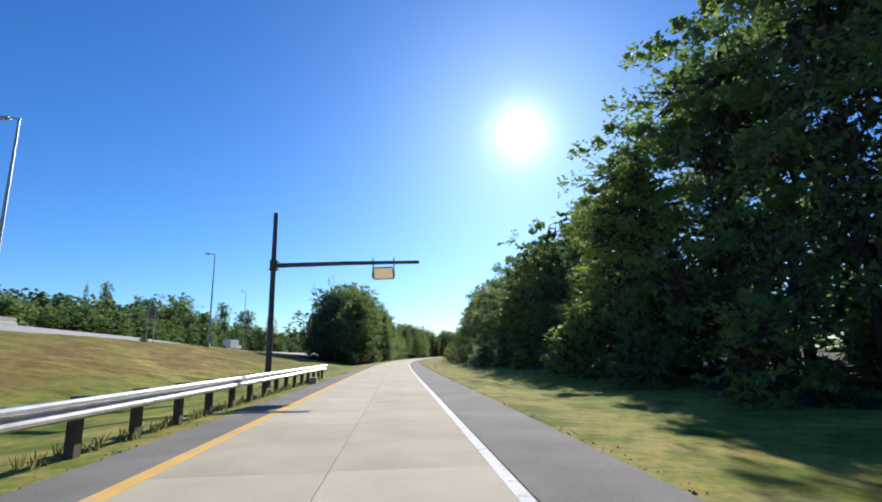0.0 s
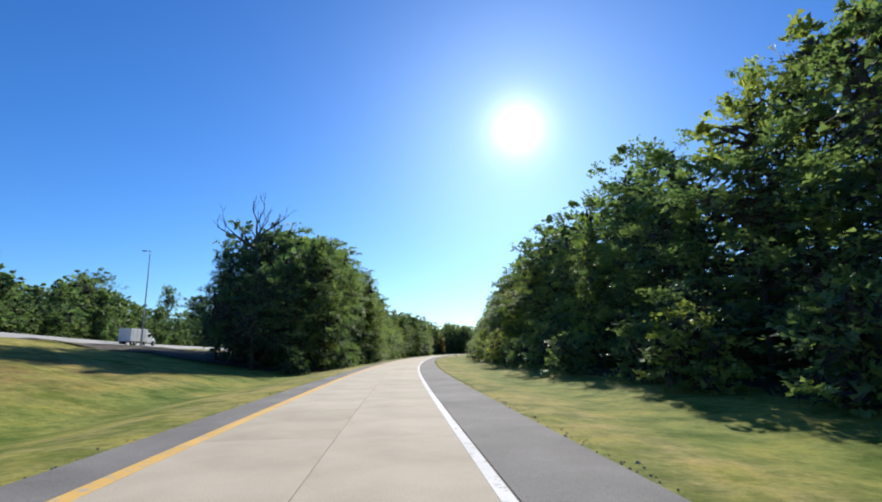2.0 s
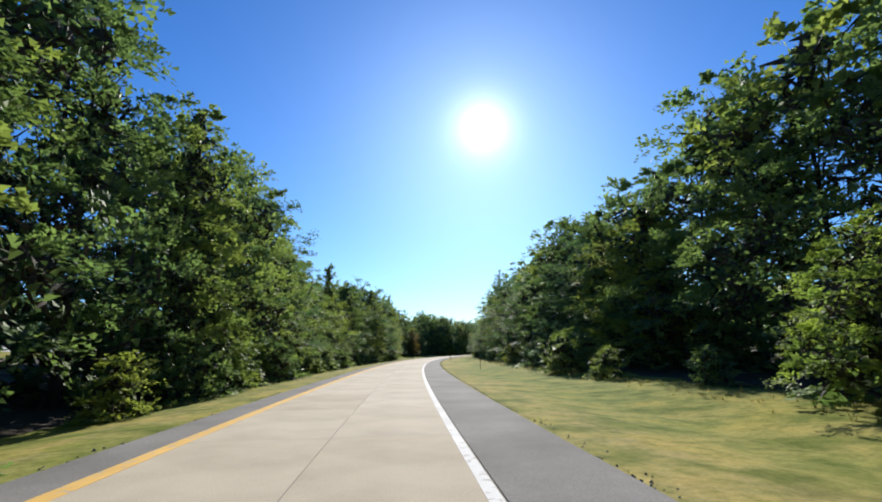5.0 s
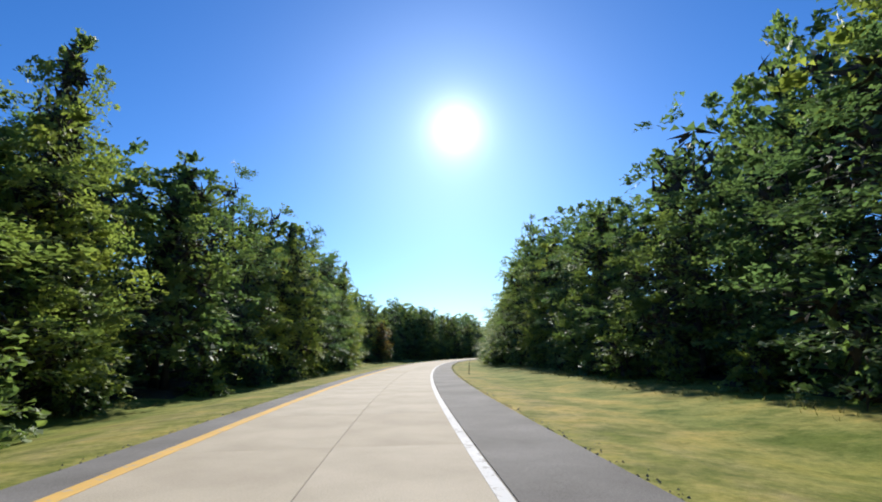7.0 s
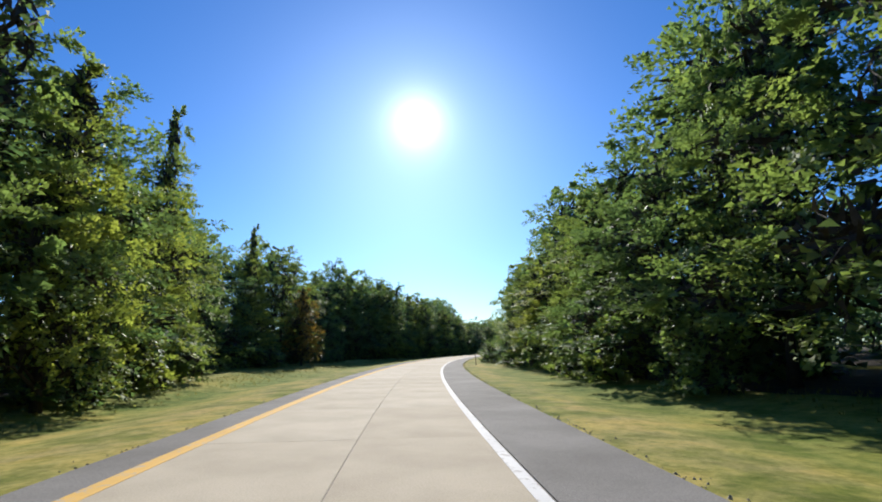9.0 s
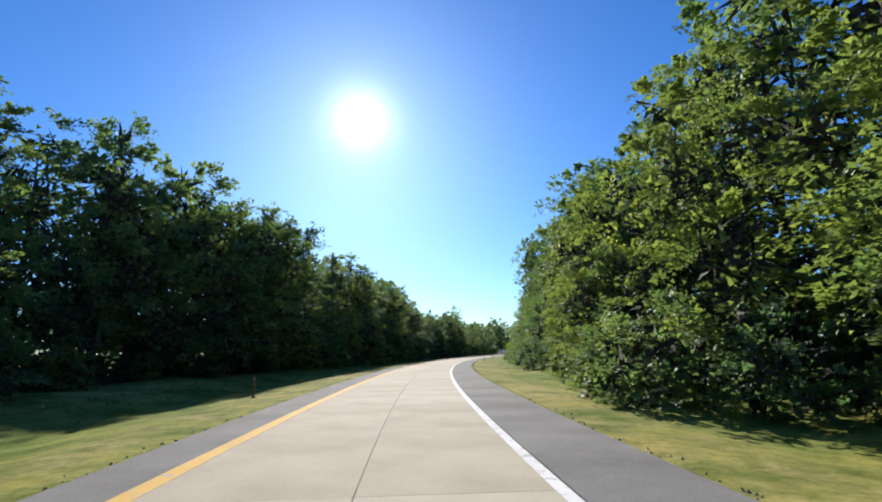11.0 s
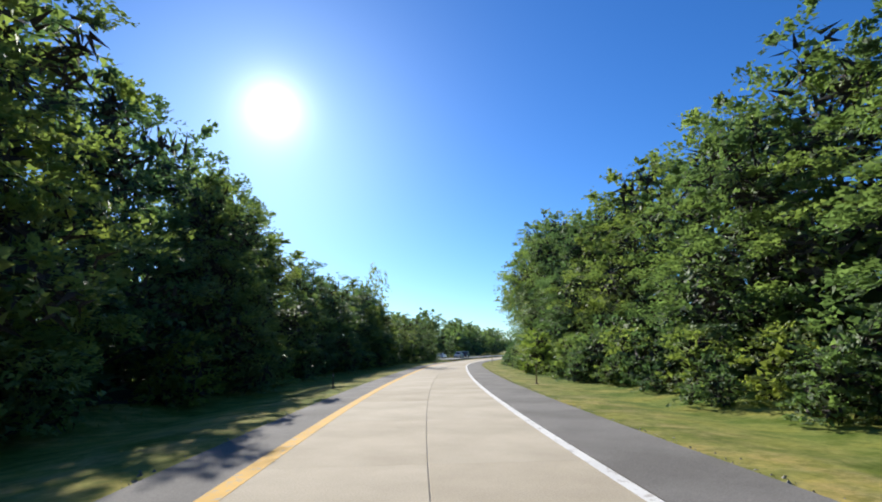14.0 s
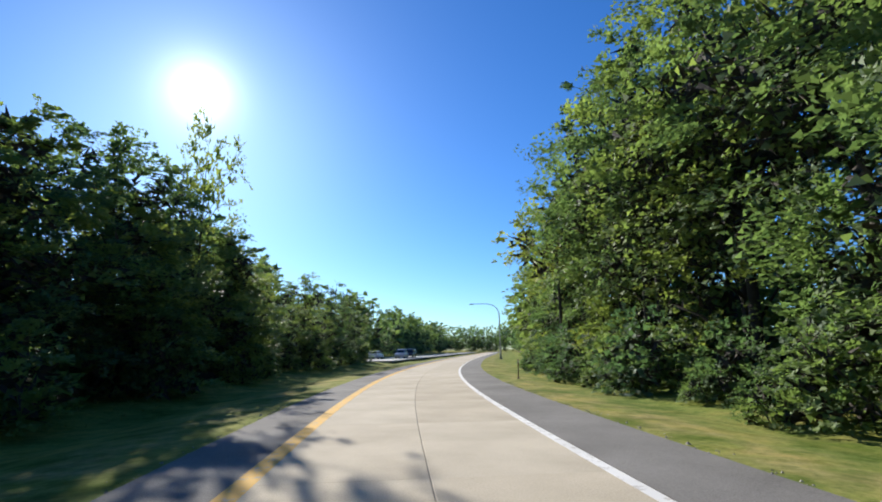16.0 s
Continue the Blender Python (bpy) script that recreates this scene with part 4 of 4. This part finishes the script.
undergrowth(([-60, 60, 87, 110, 140, 180, 260, 340], [-42.5, -42.5, -45, -51, -60, -71, -90, -107]), -60, 300, -1, 110, 43, "dark leafy undergrowth of the woods beyond the highway")
undergrowth(([0, 520], [24, 24]), -20, 480, 1, 80, 44, "dark leafy undergrowth deep in the woods")
undergrowth((LEFT_EDGE[0], [e - 6.0 for e in LEFT_EDGE[1]]), 262, 440, -1, 48, 45, "dark leafy undergrowth deep in the woods")
undergrowth(LEFT_EDGE, 100, 478, -1, 95, 42, "dark leafy undergrowth inside the woods")
FAR_GROUP = "trees beyond the highway"
for kind, s, side, tall, girth, label in (
        (3, 187, -95, 22.7, 1.25, "big dark tree with a wide round crown beyond the highway"), (6, 147, -92, 20.4, 0.36, "narrow columnar tree above the woods beyond the highway"),
        (4, 142, -94, 19.7, 0.20, "thin spire of a tree above the woods beyond the highway"), (7, 225, -103, 23.9, 0.62, "tall airy tree beyond the highway"),
        (7, 228, -93, 20.3, 0.85, "tall tree with a bare stem and round crown beyond the highway"), (2, 235, -84, 16.7, 0.8, "round tree at the end of the woods beyond the highway"),
        (3, 128, -66, 13.0, 1.0, "dark broadleaf tree beyond the highway"), (2, 172, -84, 17.5, 0.9, "dark broadleaf tree beyond the highway")):
    plant(kind, s, side, tall, girth, FAR_GROUP, label)
structure("forest_floor", floor_sheet(-50, 700, lambda s: float(np.interp(s, *RIGHT_EDGE)) + 1.2, 70), LITTER, "brown leaf litter under the roadside woods", "forest floor")
structure("forest_floor", floor_sheet(98, 476, lambda s: float(np.interp(s, *LEFT_EDGE)) - 1.2, -33.5), LITTER, "brown leaf litter under the roadside woods", "forest floor")
structure("forest_floor", floor_sheet(-58, 320, lambda s: float(near(s)) - 14.0, -125), LITTER, "brown leaf litter under the woods beyond the highway", "forest floor")

# ---- guard rail ----


def w_beam(long):
    """One corrugated steel rail panel, running along +y, its traffic face towards +x."""
    prof = [(0.0, 0.155), (0.03, 0.15), (0.08, 0.115), (0.08, 0.07), (0.02, 0.03), (0.0, 0.0), (0.02, -0.03), (0.08, -0.07), (0.08, -0.115), (0.03, -0.15), (0.0, -0.155)]
    back = [(x - 0.012, z) for x, z in prof][::-1]
    ring = prof + back
    n = len(ring)
    verts = [(x, y, z) for y in (0, long) for x, z in ring]
    faces = [(k, (k + 1) % n, n + (k + 1) % n, n + k) for k in range(n)] + [tuple(range(n))[::-1], tuple(range(n, 2 * n))]
    return mesh_of("rail_panel", verts, faces, STEEL)


def guard_rail():
    side, end = -3.93, 35.1
    x0, y0 = spot(end, side)
    t = thing("guard_rail", pose(x0, y0, 0), "galvanised W-beam guard rail on wooden posts, ending at the verge", "guard rail")
    beam = w_beam(3.84)
    bm = box(bmesh.new(), (0.15, 0.2, 1.2), (0, 0, 0.33), 0.012)
    post = bm_mesh("post", bm, POST_WOOD)
    block = bm_mesh("spacer_block", box(bmesh.new(), (0.16, 0.15, 0.34), (0, 0, 0), 0.01), POST_WOOD)
    for i in range(19):
        s = end - 3.81 * (i + 1)
        x, y = spot(s, side)
        part("rail_panel", beam, None, t, m=pose(x - x0, y - y0, 0.735, 0, 0, turn_at(s + 1.9)))
        for k in (0.25, 2.15):
            px, py = spot(s + k, side - 0.24)
            zz = float(ground_z(s + k, side - 0.24))
            part("post", post, None, t, "weathered wooden post", pose(px - x0, py - y0, zz, 0, 0, turn_at(s)))
            bx, by = spot(s + k, side - 0.095)
            part("spacer_block", block, None, t, m=pose(bx - x0, by - y0, 0.735, 0, 0, turn_at(s)))
    px, py = spot(end - 0.12, side - 0.24)
    part("post", post, None, t, "weathered wooden post", pose(px - x0, py - y0, float(ground_z(end, side - 0.24)), 0, 0, turn_at(end)))
    bx, by = spot(end - 0.12, side - 0.095)
    part("spacer_block", block, None, t, m=pose(bx - x0, by - y0, 0.735, 0, 0, turn_at(end)))
    # flared end piece with a curled nose
    verts, faces = [], []
    for j in range(7):
        u = j / 6
        half = 0.155 + 0.05 * u
        bend = -0.10 * u * u
        for xx, zz in ((0.06 * (1 - u) + 0.02, half), (0.085 * (1 - 0.6 * u), 0.0), (0.06 * (1 - u) + 0.02, -half), (-0.02, -half), (-0.02, half)):
            verts.append((xx + bend, u * 0.62, zz))
    for j in range(6):
        for k in range(5):
            n = (k + 1) % 5
            faces.append((5 * j + k, 5 * j + n, 5 * j + 5 + n, 5 * j + 5 + k))
    faces += [(0, 1, 2, 3, 4), (34, 33, 32, 31, 30)]
    part("end_terminal", mesh_of("end_terminal", verts, faces, STEEL), None, t, "flared bright steel end piece", pose(0, 0, 0.735, 0, 0, turn_at(end)))


guard_rail()


def drain_box():
    x, y = spot(28.8, -3.74)
    t = thing("drain_box", pose(x, y, -0.01, 0, 0, turn_at(28)), "small pale concrete drain block under the guard rail", "drain")
    part("body", box(bmesh.new(), (0.40, 0.46, 0.30), (0, 0, 0.13), 0.02), CONCRETE, t)
    part("lid", box(bmesh.new(), (0.45, 0.52, 0.05), (0, 0, 0.30), 0.012), CONCRETE, t)


drain_box()

# ---- gantry over the ramp ----


def ring_mesh(name, pts, rad, mat, sides=14):
    return mesh_of(name, *tube(pts, rad, sides), mat, False)


def gantry():
    px, py, top = -8.45, 28.5, 9.65
    base = float(ground_z(28.5, -6.2)) - 0.05
    t = thing("sign_gantry", pose(px, py, base), "dark weathered steel mast with one arm over the ramp", "gantry")
    part("mast", ring_mesh("mast", [(0, 0, -0.2), (0, 0, 6.2), (0, 0, top - base)], [0.175, 0.145, 0.12], RUST_STEEL), None, t)
    part("base_plate", box(bmesh.new(), (0.62, 0.62, 0.06), (0, 0, 0.12), 0.01), RUST_STEEL, t)
    part("cap", ring_mesh("cap", [(0, 0, top - base), (0, 0, top - base + 0.05)], [0.14, 0.12], RUST_STEEL), None, t)
    z = 6.58 - base
    part("collar", ring_mesh("collar", [(0, 0, z - 0.32), (0, 0, z - 0.3), (0, 0, z + 0.3), (0, 0, z + 0.32)], [0.16, 0.21, 0.21, 0.16], RUST_STEEL), None, t)
    for dz in (-0.22, 0.22):
        part("flange", box(bmesh.new(), (0.5, 0.5, 0.035), (0.05, 0, z + dz), 0.008), RUST_STEEL, t)
    way = Vector((8.25, -1.2, -0.10))
    part("arm", ring_mesh("arm", [Vector((0.1, 0, z)), Vector((0.1, 0, z)) + way * 0.5 + Vector((0, 0, 0.03)), Vector((0.1, 0, z)) + way], [0.135, 0.115, 0.09], RUST_STEEL), None, t)
    turn = math.degrees(math.atan2(way.y, way.x))
    # lighting fixture hung from the arm
    at = Vector((px + 0.1, py, base + z)) + way * 0.762
    f = thing("gantry_light", pose(at.x, at.y, at.z, 0, 0, turn) @ Matrix.Scale(1.1, 4), "beige boxed light fixture hung under the gantry's arm", "light fixture")
    tilt = Matrix.Rotation(radians(32), 3, 'X')
    for dz in (-0.31, 0.31):
        part("frame_bar", box(bmesh.new(), (1.02, 0.1, 0.03), Vector((0, -0.16, -0.56)) + tilt @ Vector((0, 0, dz)), 0.008, rot=tilt), RUST_STEEL, f)
    for dx in (-0.5, 0.5):
        part("frame_bar", box(bmesh.new(), (0.03, 0.1, 0.62), (dx, -0.16, -0.56), 0.008, rot=tilt), RUST_STEEL, f)
    part("diffuser", box(bmesh.new(), (0.97, 0.012, 0.59), (0, -0.16, -0.56), 0.003, rot=tilt), ACRYLIC, f, "pale beige translucent panel")
    for x in (-0.54, 0.54):
        part("bracket", box(bmesh.new(), (0.045, 0.06, 1.05), (x, -0.12, -0.30), 0.006), RUST_STEEL, f)
        part("knuckle", ring_mesh("knuckle", [(x - 0.04, -0.15, -0.62), (x + 0.04, -0.15, -0.62)], [0.09, 0.09], RUST_STEEL, 10), None, f)


gantry()

# ---- street lamps ----


def street_lamp(x, y, z, tall, arm, turn, label):
    t = thing("street_lamp", pose(x, y, z, 0, 0, turn), label, "street lamp", "lamps along the highway")
    part("base", box(bmesh.new(), (0.5, 0.5, 0.5), (0, 0, 0.15), 0.03), CONCRETE, t)
    part("pole", ring_mesh("pole", [(0, 0, 0.1), (0, 0, tall * 0.5), (0, 0, tall)], [0.14, 0.11, 0.07], ALU, 10), None, t)
    part("arm", ring_mesh("arm", [(0, 0, tall - 0.05), (-arm * 0.5, 0, tall + 0.06), (-arm, 0, tall + 0.08)], [0.05, 0.045, 0.04], ALU, 8), None, t)
    head = part("luminaire", box(bmesh.new(), (0.75, 0.32, 0.16), (-arm - 0.3, 0, tall + 0.08), 0.04), ALU, t)
    part("lens", box(bmesh.new(), (0.5, 0.24, 0.05), (-arm - 0.32, 0, tall - 0.015), 0.015), BEIGE, head)


for x, y, tall, s, side in ((-26.0, 31.0, 16.9, 31, -25), (-30.2, 73.0, 16.4, 73, -27), (-49.0, 141.0, 19.6, 141, -46)):
    zz = float(ground_z(s, side))
    street_lamp(x, y, zz, tall - zz, 0.7, 0, "tall grey aluminium street lamp on the grass bank")


def curved_lamp():
    """The lamp with a long curved arm beside the far end of the ramp."""
    x, y = spot(490, 6.4)
    t = thing("street_lamp", pose(x, y, float(ground_z(490, 6.4)), 0, 0, turn_at(490)), "grey street lamp with a long curved arm", "street lamp")
    part("base", box(bmesh.new(), (0.5, 0.5, 0.4), (0, 0, 0.1), 0.03), CONCRETE, t)
    pts = [(0, 0, 0), (0, 0, 4), (0, 0, 7.6)] + [(-2.2 + 2.2 * math.cos(a), 0, 7.6 + 1.9 * math.sin(a)) for a in (0.3, 0.6, 0.9, 1.2, 1.5)] + [(-4.4, 0, 9.55)]
    part("pole", ring_mesh("pole", pts, [0.13, 0.11, 0.09, 0.08, 0.075, 0.07, 0.065, 0.06, 0.05], ALU, 10), None, t)
    part("luminaire", box(bmesh.new(), (0.8, 0.34, 0.16), (-4.75, 0, 9.52), 0.04), ALU, t)


curved_lamp()

# ---- roadside marker posts ----


def marker_post(s, side, tall, lean):
    x, y = spot(s, side)
    t = thing("marker_post", pose(x, y, float(ground_z(s, side)), lean, lean * 0.6, turn_at(s)), "slim brown plastic marker post in the verge", "marker post", "posts along the verge")
    part("post", box(bmesh.new(), (0.062, 0.026, tall + 0.2), (0, 0, tall / 2 - 0.1), 0.008), POST_BROWN, t)
    part("reflector", box(bmesh.new(), (0.05, 0.008, 0.1), (0, -0.018, tall - 0.12), 0.002), BEIGE, t, "pale reflector")
    part("foot", box(bmesh.new(), (0.18, 0.16, 0.08), (0.01, 0, 0.01), 0.03, 0.7), POST_WOOD, t, "earthy brown foot")


for s, side, tall, lean in ((56.7, 4.95, 0.35, 4), (113, 8.6, 0.7, 2), (178.6, 7.5, 1.0, -1), (221.4, 5.0, 0.82, 4), (355.2, 5.1, 0.95, -2), (378.7, 5.0, 0.9, 1),
                            (428, 5.1, 1.0, 2), (124.5, -5.2, 0.5, 3), (301, -5.4, 0.8, 2), (378, -4.6, 0.7, 0), (284, 5.2, 1.0, -2)):
    marker_post(s, side, tall, lean)

# ---- vehicles ----


def wheel(parent, x, y, r, wide):
    w = part("wheel", ring_mesh("tyre", [(x - wide / 2, y, r), (x - wide / 2 + 0.03, y, r), (x + wide / 2 - 0.03, y, r), (x + wide / 2, y, r)], [r * 0.9, r, r, r * 0.9], RUBBER, 18), None, parent, "black tyre")
    sgn = 1 if x > 0 else -1
    part("rim", ring_mesh("rim", [(x + sgn * wide * 0.42, y, r), (x + sgn * wide * 0.53, y, r)], [r * 0.6, r * 0.5], SILVER_BODY, 14), None, w)


def body_of(outline, wide, crown=0.9, bevel=0.05):
    """A vehicle shell from its side outline (y, z), drawn in towards the top."""
    bm = bmesh.new()
    zs = [z for _, z in outline]
    lo, hi = min(zs), max(zs)
    rows = []
    for sgn in (-1, 1):
        rows.append([bm.verts.new((sgn * wide / 2 * (1 - (1 - crown) * max(0, (z - lo) / (hi - lo) - 0.45) / 0.55), y, z)) for y, z in outline])
    n = len(outline)
    bm.faces.new(rows[0])
    bm.faces.new(rows[1][::-1])
    for k in range(n):
        bm.faces.new((rows[0][k], rows[0][(k + 1) % n], rows[1][(k + 1) % n], rows[1][k]))
    bmesh.ops.recalc_face_normals(bm, faces=bm.faces)
    bmesh.ops.bevel(bm, geom=list(bm.edges), offset=bevel, segments=2, affect='EDGES', profile=0.6)
    return bm


def box_truck(s, side, z):
    x, y = spot(s, side)
    t = thing("box_truck", pose(x, y, z, 0, 0, turn_at(s)), "white box truck with a bonneted cab on the highway", "truck")
    part("cargo_box", box(bmesh.new(), (2.4, 5.2, 2.35), (0, -1.6, 1.95), 0.05), WHITE_BODY, t)
    for yy in (-3.6, -2.4, -1.2, 0.0):
        part("side_rib", box(bmesh.new(), (2.44, 0.05, 2.2), (0, yy, 1.95), 0.008), SILVER_BODY, t)
    part("chassis", box(bmesh.new(), (1.0, 8.2, 0.25), (0, 0, 0.68), 0.03), RUBBER, t, "black chassis frame")
    cab = part("cab", body_of([(1.1, 0.6), (1.1, 2.35), (1.3, 2.45), (2.2, 2.45), (2.75, 1.65), (2.8, 0.6)], 2.1), WHITE_BODY, t)
    part("bonnet", body_of([(2.7, 0.6), (2.7, 1.6), (3.9, 1.4), (4.1, 1.2), (4.1, 0.6)], 1.9), WHITE_BODY, t)
    for sgn in (-1, 1):
        part("side_window", box(bmesh.new(), (0.03, 0.85, 0.55), (sgn * 1.02, 1.85, 1.95), 0.01), GLASS, cab)
    part("windscreen", box(bmesh.new(), (1.75, 0.04, 0.85), (0, 2.53, 2.05), 0.01, rot=None), GLASS, cab)
    part("bumper", box(bmesh.new(), (2.1, 0.2, 0.3), (0, 4.2, 0.62), 0.04), SILVER_BODY, t)
    for yy in (3.3, -2.6, -3.5):
        for sgn in (-1, 1):
            wheel(t, sgn * 0.98, yy, 0.45, 0.3)


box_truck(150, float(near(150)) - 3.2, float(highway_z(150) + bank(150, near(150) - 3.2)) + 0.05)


def car(s, side, z, turn, paint, tall, label, category="car"):
    x, y = spot(s, side)
    t = thing("car", pose(x, y, z, 0, 0, turn_at(s) + turn), label, category, "vehicles on the cross road")
    h = tall
    part("body", body_of([(-2.3, 0.35), (-2.35, 0.95), (-2.2, h * 0.58), (1.0, h * 0.6), (2.15, h * 0.5), (2.35, 0.7), (2.3, 0.35)], 1.86), paint, t)
    cabin = part("cabin", body_of([(-2.1, h * 0.56), (-1.85, h * 0.97), (-1.5, h), (0.1, h), (0.45, h * 0.95), (1.15, h * 0.56)], 1.66, 0.82, 0.04), paint, t)
    for sgn in (-1, 1):
        part("side_window", box(bmesh.new(), (0.03, 2.3, h * 0.26), (sgn * 0.765, -0.55, h * 0.77), 0.01, 0.86), GLASS, cabin)
    part("rear_window", box(bmesh.new(), (1.3, 0.04, h * 0.26), (0, -1.99, h * 0.77), 0.01), GLASS, cabin)
    part("windscreen", box(bmesh.new(), (1.36, 0.05, h * 0.3), (0, 0.82, h * 0.76), 0.01, rot=Matrix.Rotation(radians(38), 3, 'X')), GLASS, cabin)
    for sgn in (-1, 1):
        part("tail_light", box(bmesh.new(), (0.14, 0.06, 0.3), (sgn * 0.78, -2.3, h * 0.5), 0.01), RED_LENS, t)
        for yy in (-1.4, 1.4):
            wheel(t, sgn * 0.82, yy, 0.35, 0.24)


car(497, -12.4, 0.06, 180, SILVER_BODY, 1.75, "silver sport utility car on the cross road")
car(503, -11.9, 0.06, 180, DARK_BODY, 1.8, "dark blue sport utility car on the cross road")
car(493, -16.4, 0.06, 0, WHITE_BODY, 1.5, "white saloon car on the cross road")

# ---- sign and bushes on the bank ----


def bank_sign():
    """A road sign seen from behind: two steel posts and a brown board."""
    x, y, z = -31.9, 60.6, float(ground_z(60.6, -28.6))
    t = thing("road_sign", pose(x, y, z), "road sign seen from its brown back, on two thin posts", "road sign")
    for dx in (-0.4, 0.4):
        part("post", box(bmesh.new(), (0.08, 0.06, 4.3), (dx, 0, 1.85), 0.01), ALU, t)
    part("board", box(bmesh.new(), (1.0, 0.03, 1.1), (0, 0.06, 3.3), 0.006), POST_BROWN, t, "brown back of the sign board")
    for dz in (3.0, 3.6):
        part("rail", box(bmesh.new(), (0.95, 0.04, 0.06), (0, -0.055, dz), 0.006), ALU, t)


bank_sign()
for kind, s, side, tall in ((2, 60.2, -28.2, 0.75), (2, 73.2, -26.4, 0.7), (0, 86.6, -28.8, 0.65)):
    shrub(kind, s, side, tall, "low bushes on the bank", "low dark bush on the grass bank")

# ---- barrier along the highway ----


def barrier():
    x0, y0 = spot(20, -42.1)
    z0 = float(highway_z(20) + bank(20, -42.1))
    t = thing("concrete_barrier", pose(x0, y0, z0), "pale concrete safety barrier beside the highway", "barrier")
    bm = bmesh.new()
    prof = [(-0.3, -0.1), (-0.3, 0.08), (-0.12, 0.33), (-0.08, 0.81), (0.08, 0.81), (0.12, 0.33), (0.3, 0.08), (0.3, -0.1)]
    rows = [[bm.verts.new((a, b, c)) for a, c in prof] for b in (0, 3.95)]
    for k in range(len(prof)):
        n = (k + 1) % len(prof)
        bm.faces.new((rows[0][k], rows[0][n], rows[1][n], rows[1][k]))
    bm.faces.new(rows[0])
    bm.faces.new(rows[1][::-1])
    seg = bm_mesh("segment", bm, CONCRETE)
    for i in range(17):
        s = -8 + 4.0 * i
        x, y = spot(s, -42.1)
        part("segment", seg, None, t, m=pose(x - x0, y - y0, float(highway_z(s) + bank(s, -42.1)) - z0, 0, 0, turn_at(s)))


barrier()

# ---- grass tufts ----


def tufts(name, n, s0, s1, bands, tall, seed, label):
    """Blades of grass in tufts, thickest along the paving and where the mower does not reach."""
    r = np.random.default_rng(seed)
    s = r.uniform(s0, s1, n)
    which = r.integers(0, len(bands), n)
    lo, hi = np.array(bands)[which].T
    side = lo + (hi - lo) * r.random(n) ** 1.6
    x, y = spot(s, side)
    z = ground_z(s, side)
    tri = []
    for k in range(4):
        w = r.uniform(0, 6.283, n)
        h = tall * r.uniform(0.5, 1.4, n)
        d = np.stack([np.cos(w), np.sin(w)], 1)
        e = np.stack([-d[:, 1], d[:, 0]], 1)
        root = np.stack([x, y], 1) + d * 0.03
        wide = 0.012 + 0.012 * r.random(n)[:, None]
        tip = root + d * (h * r.uniform(0.2, 0.8, n))[:, None]
        a = np.concatenate([root - e * wide, (z - 0.02)[:, None]], 1)
        b = np.concatenate([root + e * wide, (z - 0.02)[:, None]], 1)
        c = np.concatenate([tip + e * wide * 0.2, (z + h)[:, None]], 1)
        d2 = np.concatenate([tip - e * wide * 0.2, (z + h)[:, None]], 1)
        tri.append(np.stack([a, b, c, d2], 1))
    ob = new(name, quad_mesh(name, np.concatenate(tri), BLADES))
    return tagged(ob, label, name, kind="stuff")


tufts("grass", 4500, -5, 430, [(13.0, 9.8), (12.5, 10.2)], 0.10, 22, "longer unmown grass at the foot of the woods")
tufts("grass", 3000, 104, 430, [(-11.5, -8.8)], 0.10, 23, "longer unmown grass at the foot of the woods")
tufts("weeds", 420, -6, 34, [(-4.55, -3.95), (-4.3, -4.05)], 0.17, 25, "dark green weeds growing round the guard rail's posts")


def gravel():
    """Loose stones and crumbs of asphalt along the outer edges of the shoulders."""
    r = np.random.default_rng(31)
    n = 5200
    s = r.uniform(-4, 425, n)
    right = r.random(n) < 0.62
    side = np.where(right, EDGE_RIGHT + 0.02 + np.abs(r.normal(0, 0.14, n)), EDGE_LEFT - 0.02 - np.abs(r.normal(0, 0.12, n)))
    x, y = spot(s, side)
    z = ground_z(s, side)
    size = np.where(r.random(n) < 0.03, r.uniform(0.04, 0.065, n), r.uniform(0.012, 0.042, n))
    flat = []
    for i in range(4):
        w = i * math.pi / 2 + r.uniform(-0.3, 0.3, n)
        k = size * r.uniform(0.7, 1.2, n)
        flat.append(np.stack([x + np.cos(w) * k, y + np.sin(w) * k, z - 0.01], 1))
    top = np.stack([x, y, z + size * r.uniform(0.35, 0.8, n)], 1)
    quads = [np.stack([flat[i], flat[(i + 1) % 4], top, top + np.array([0.004, 0, 0])], 1) for i in range(4)]
    tagged(new("gravel", quad_mesh("gravel", np.concatenate(quads), GRAVEL)), "pale loose gravel along the shoulder's edge", "gravel", kind="stuff")


gravel()

# ---- concrete slabs of the ramp ----


def slabs():
    gap, joint, long = 0.007, 0.003, 4.6
    n = 0
    s = -34.5
    while s < 620 and n < 290:
        for a, b in ((lane_left(s + 2.3), -gap), (gap, LANE)):
            verts = []
            ss = (s + joint, s + long / 2, s + long - joint)
            lift = 0.0015 * random.random()
            for u in ss:
                for side, zz in ((a, -0.06), (a, -0.004), (a + 0.008, lift), (b - 0.008, lift), (b, -0.004), (b, -0.06)):
                    x, y = spot(u, side)
                    verts.append((x, y, zz))
            x0, y0 = spot(s + long / 2, (a + b) / 2)
            verts = [(x - x0, y - y0, z) for x, y, z in verts]
            faces = [(6 * i + k, 6 * i + k + 1, 6 * i + 7 + k, 6 * i + 6 + k) for i in (0, 1) for k in range(5)]
            faces += [(5, 4, 3, 2, 1, 0), (12, 13, 14, 15, 16, 17)]
            part("slab", mesh_of("slab", verts, faces, SLAB), None, road, m=pose(x0, y0, 0))
            n += 1
        s += long


slabs()
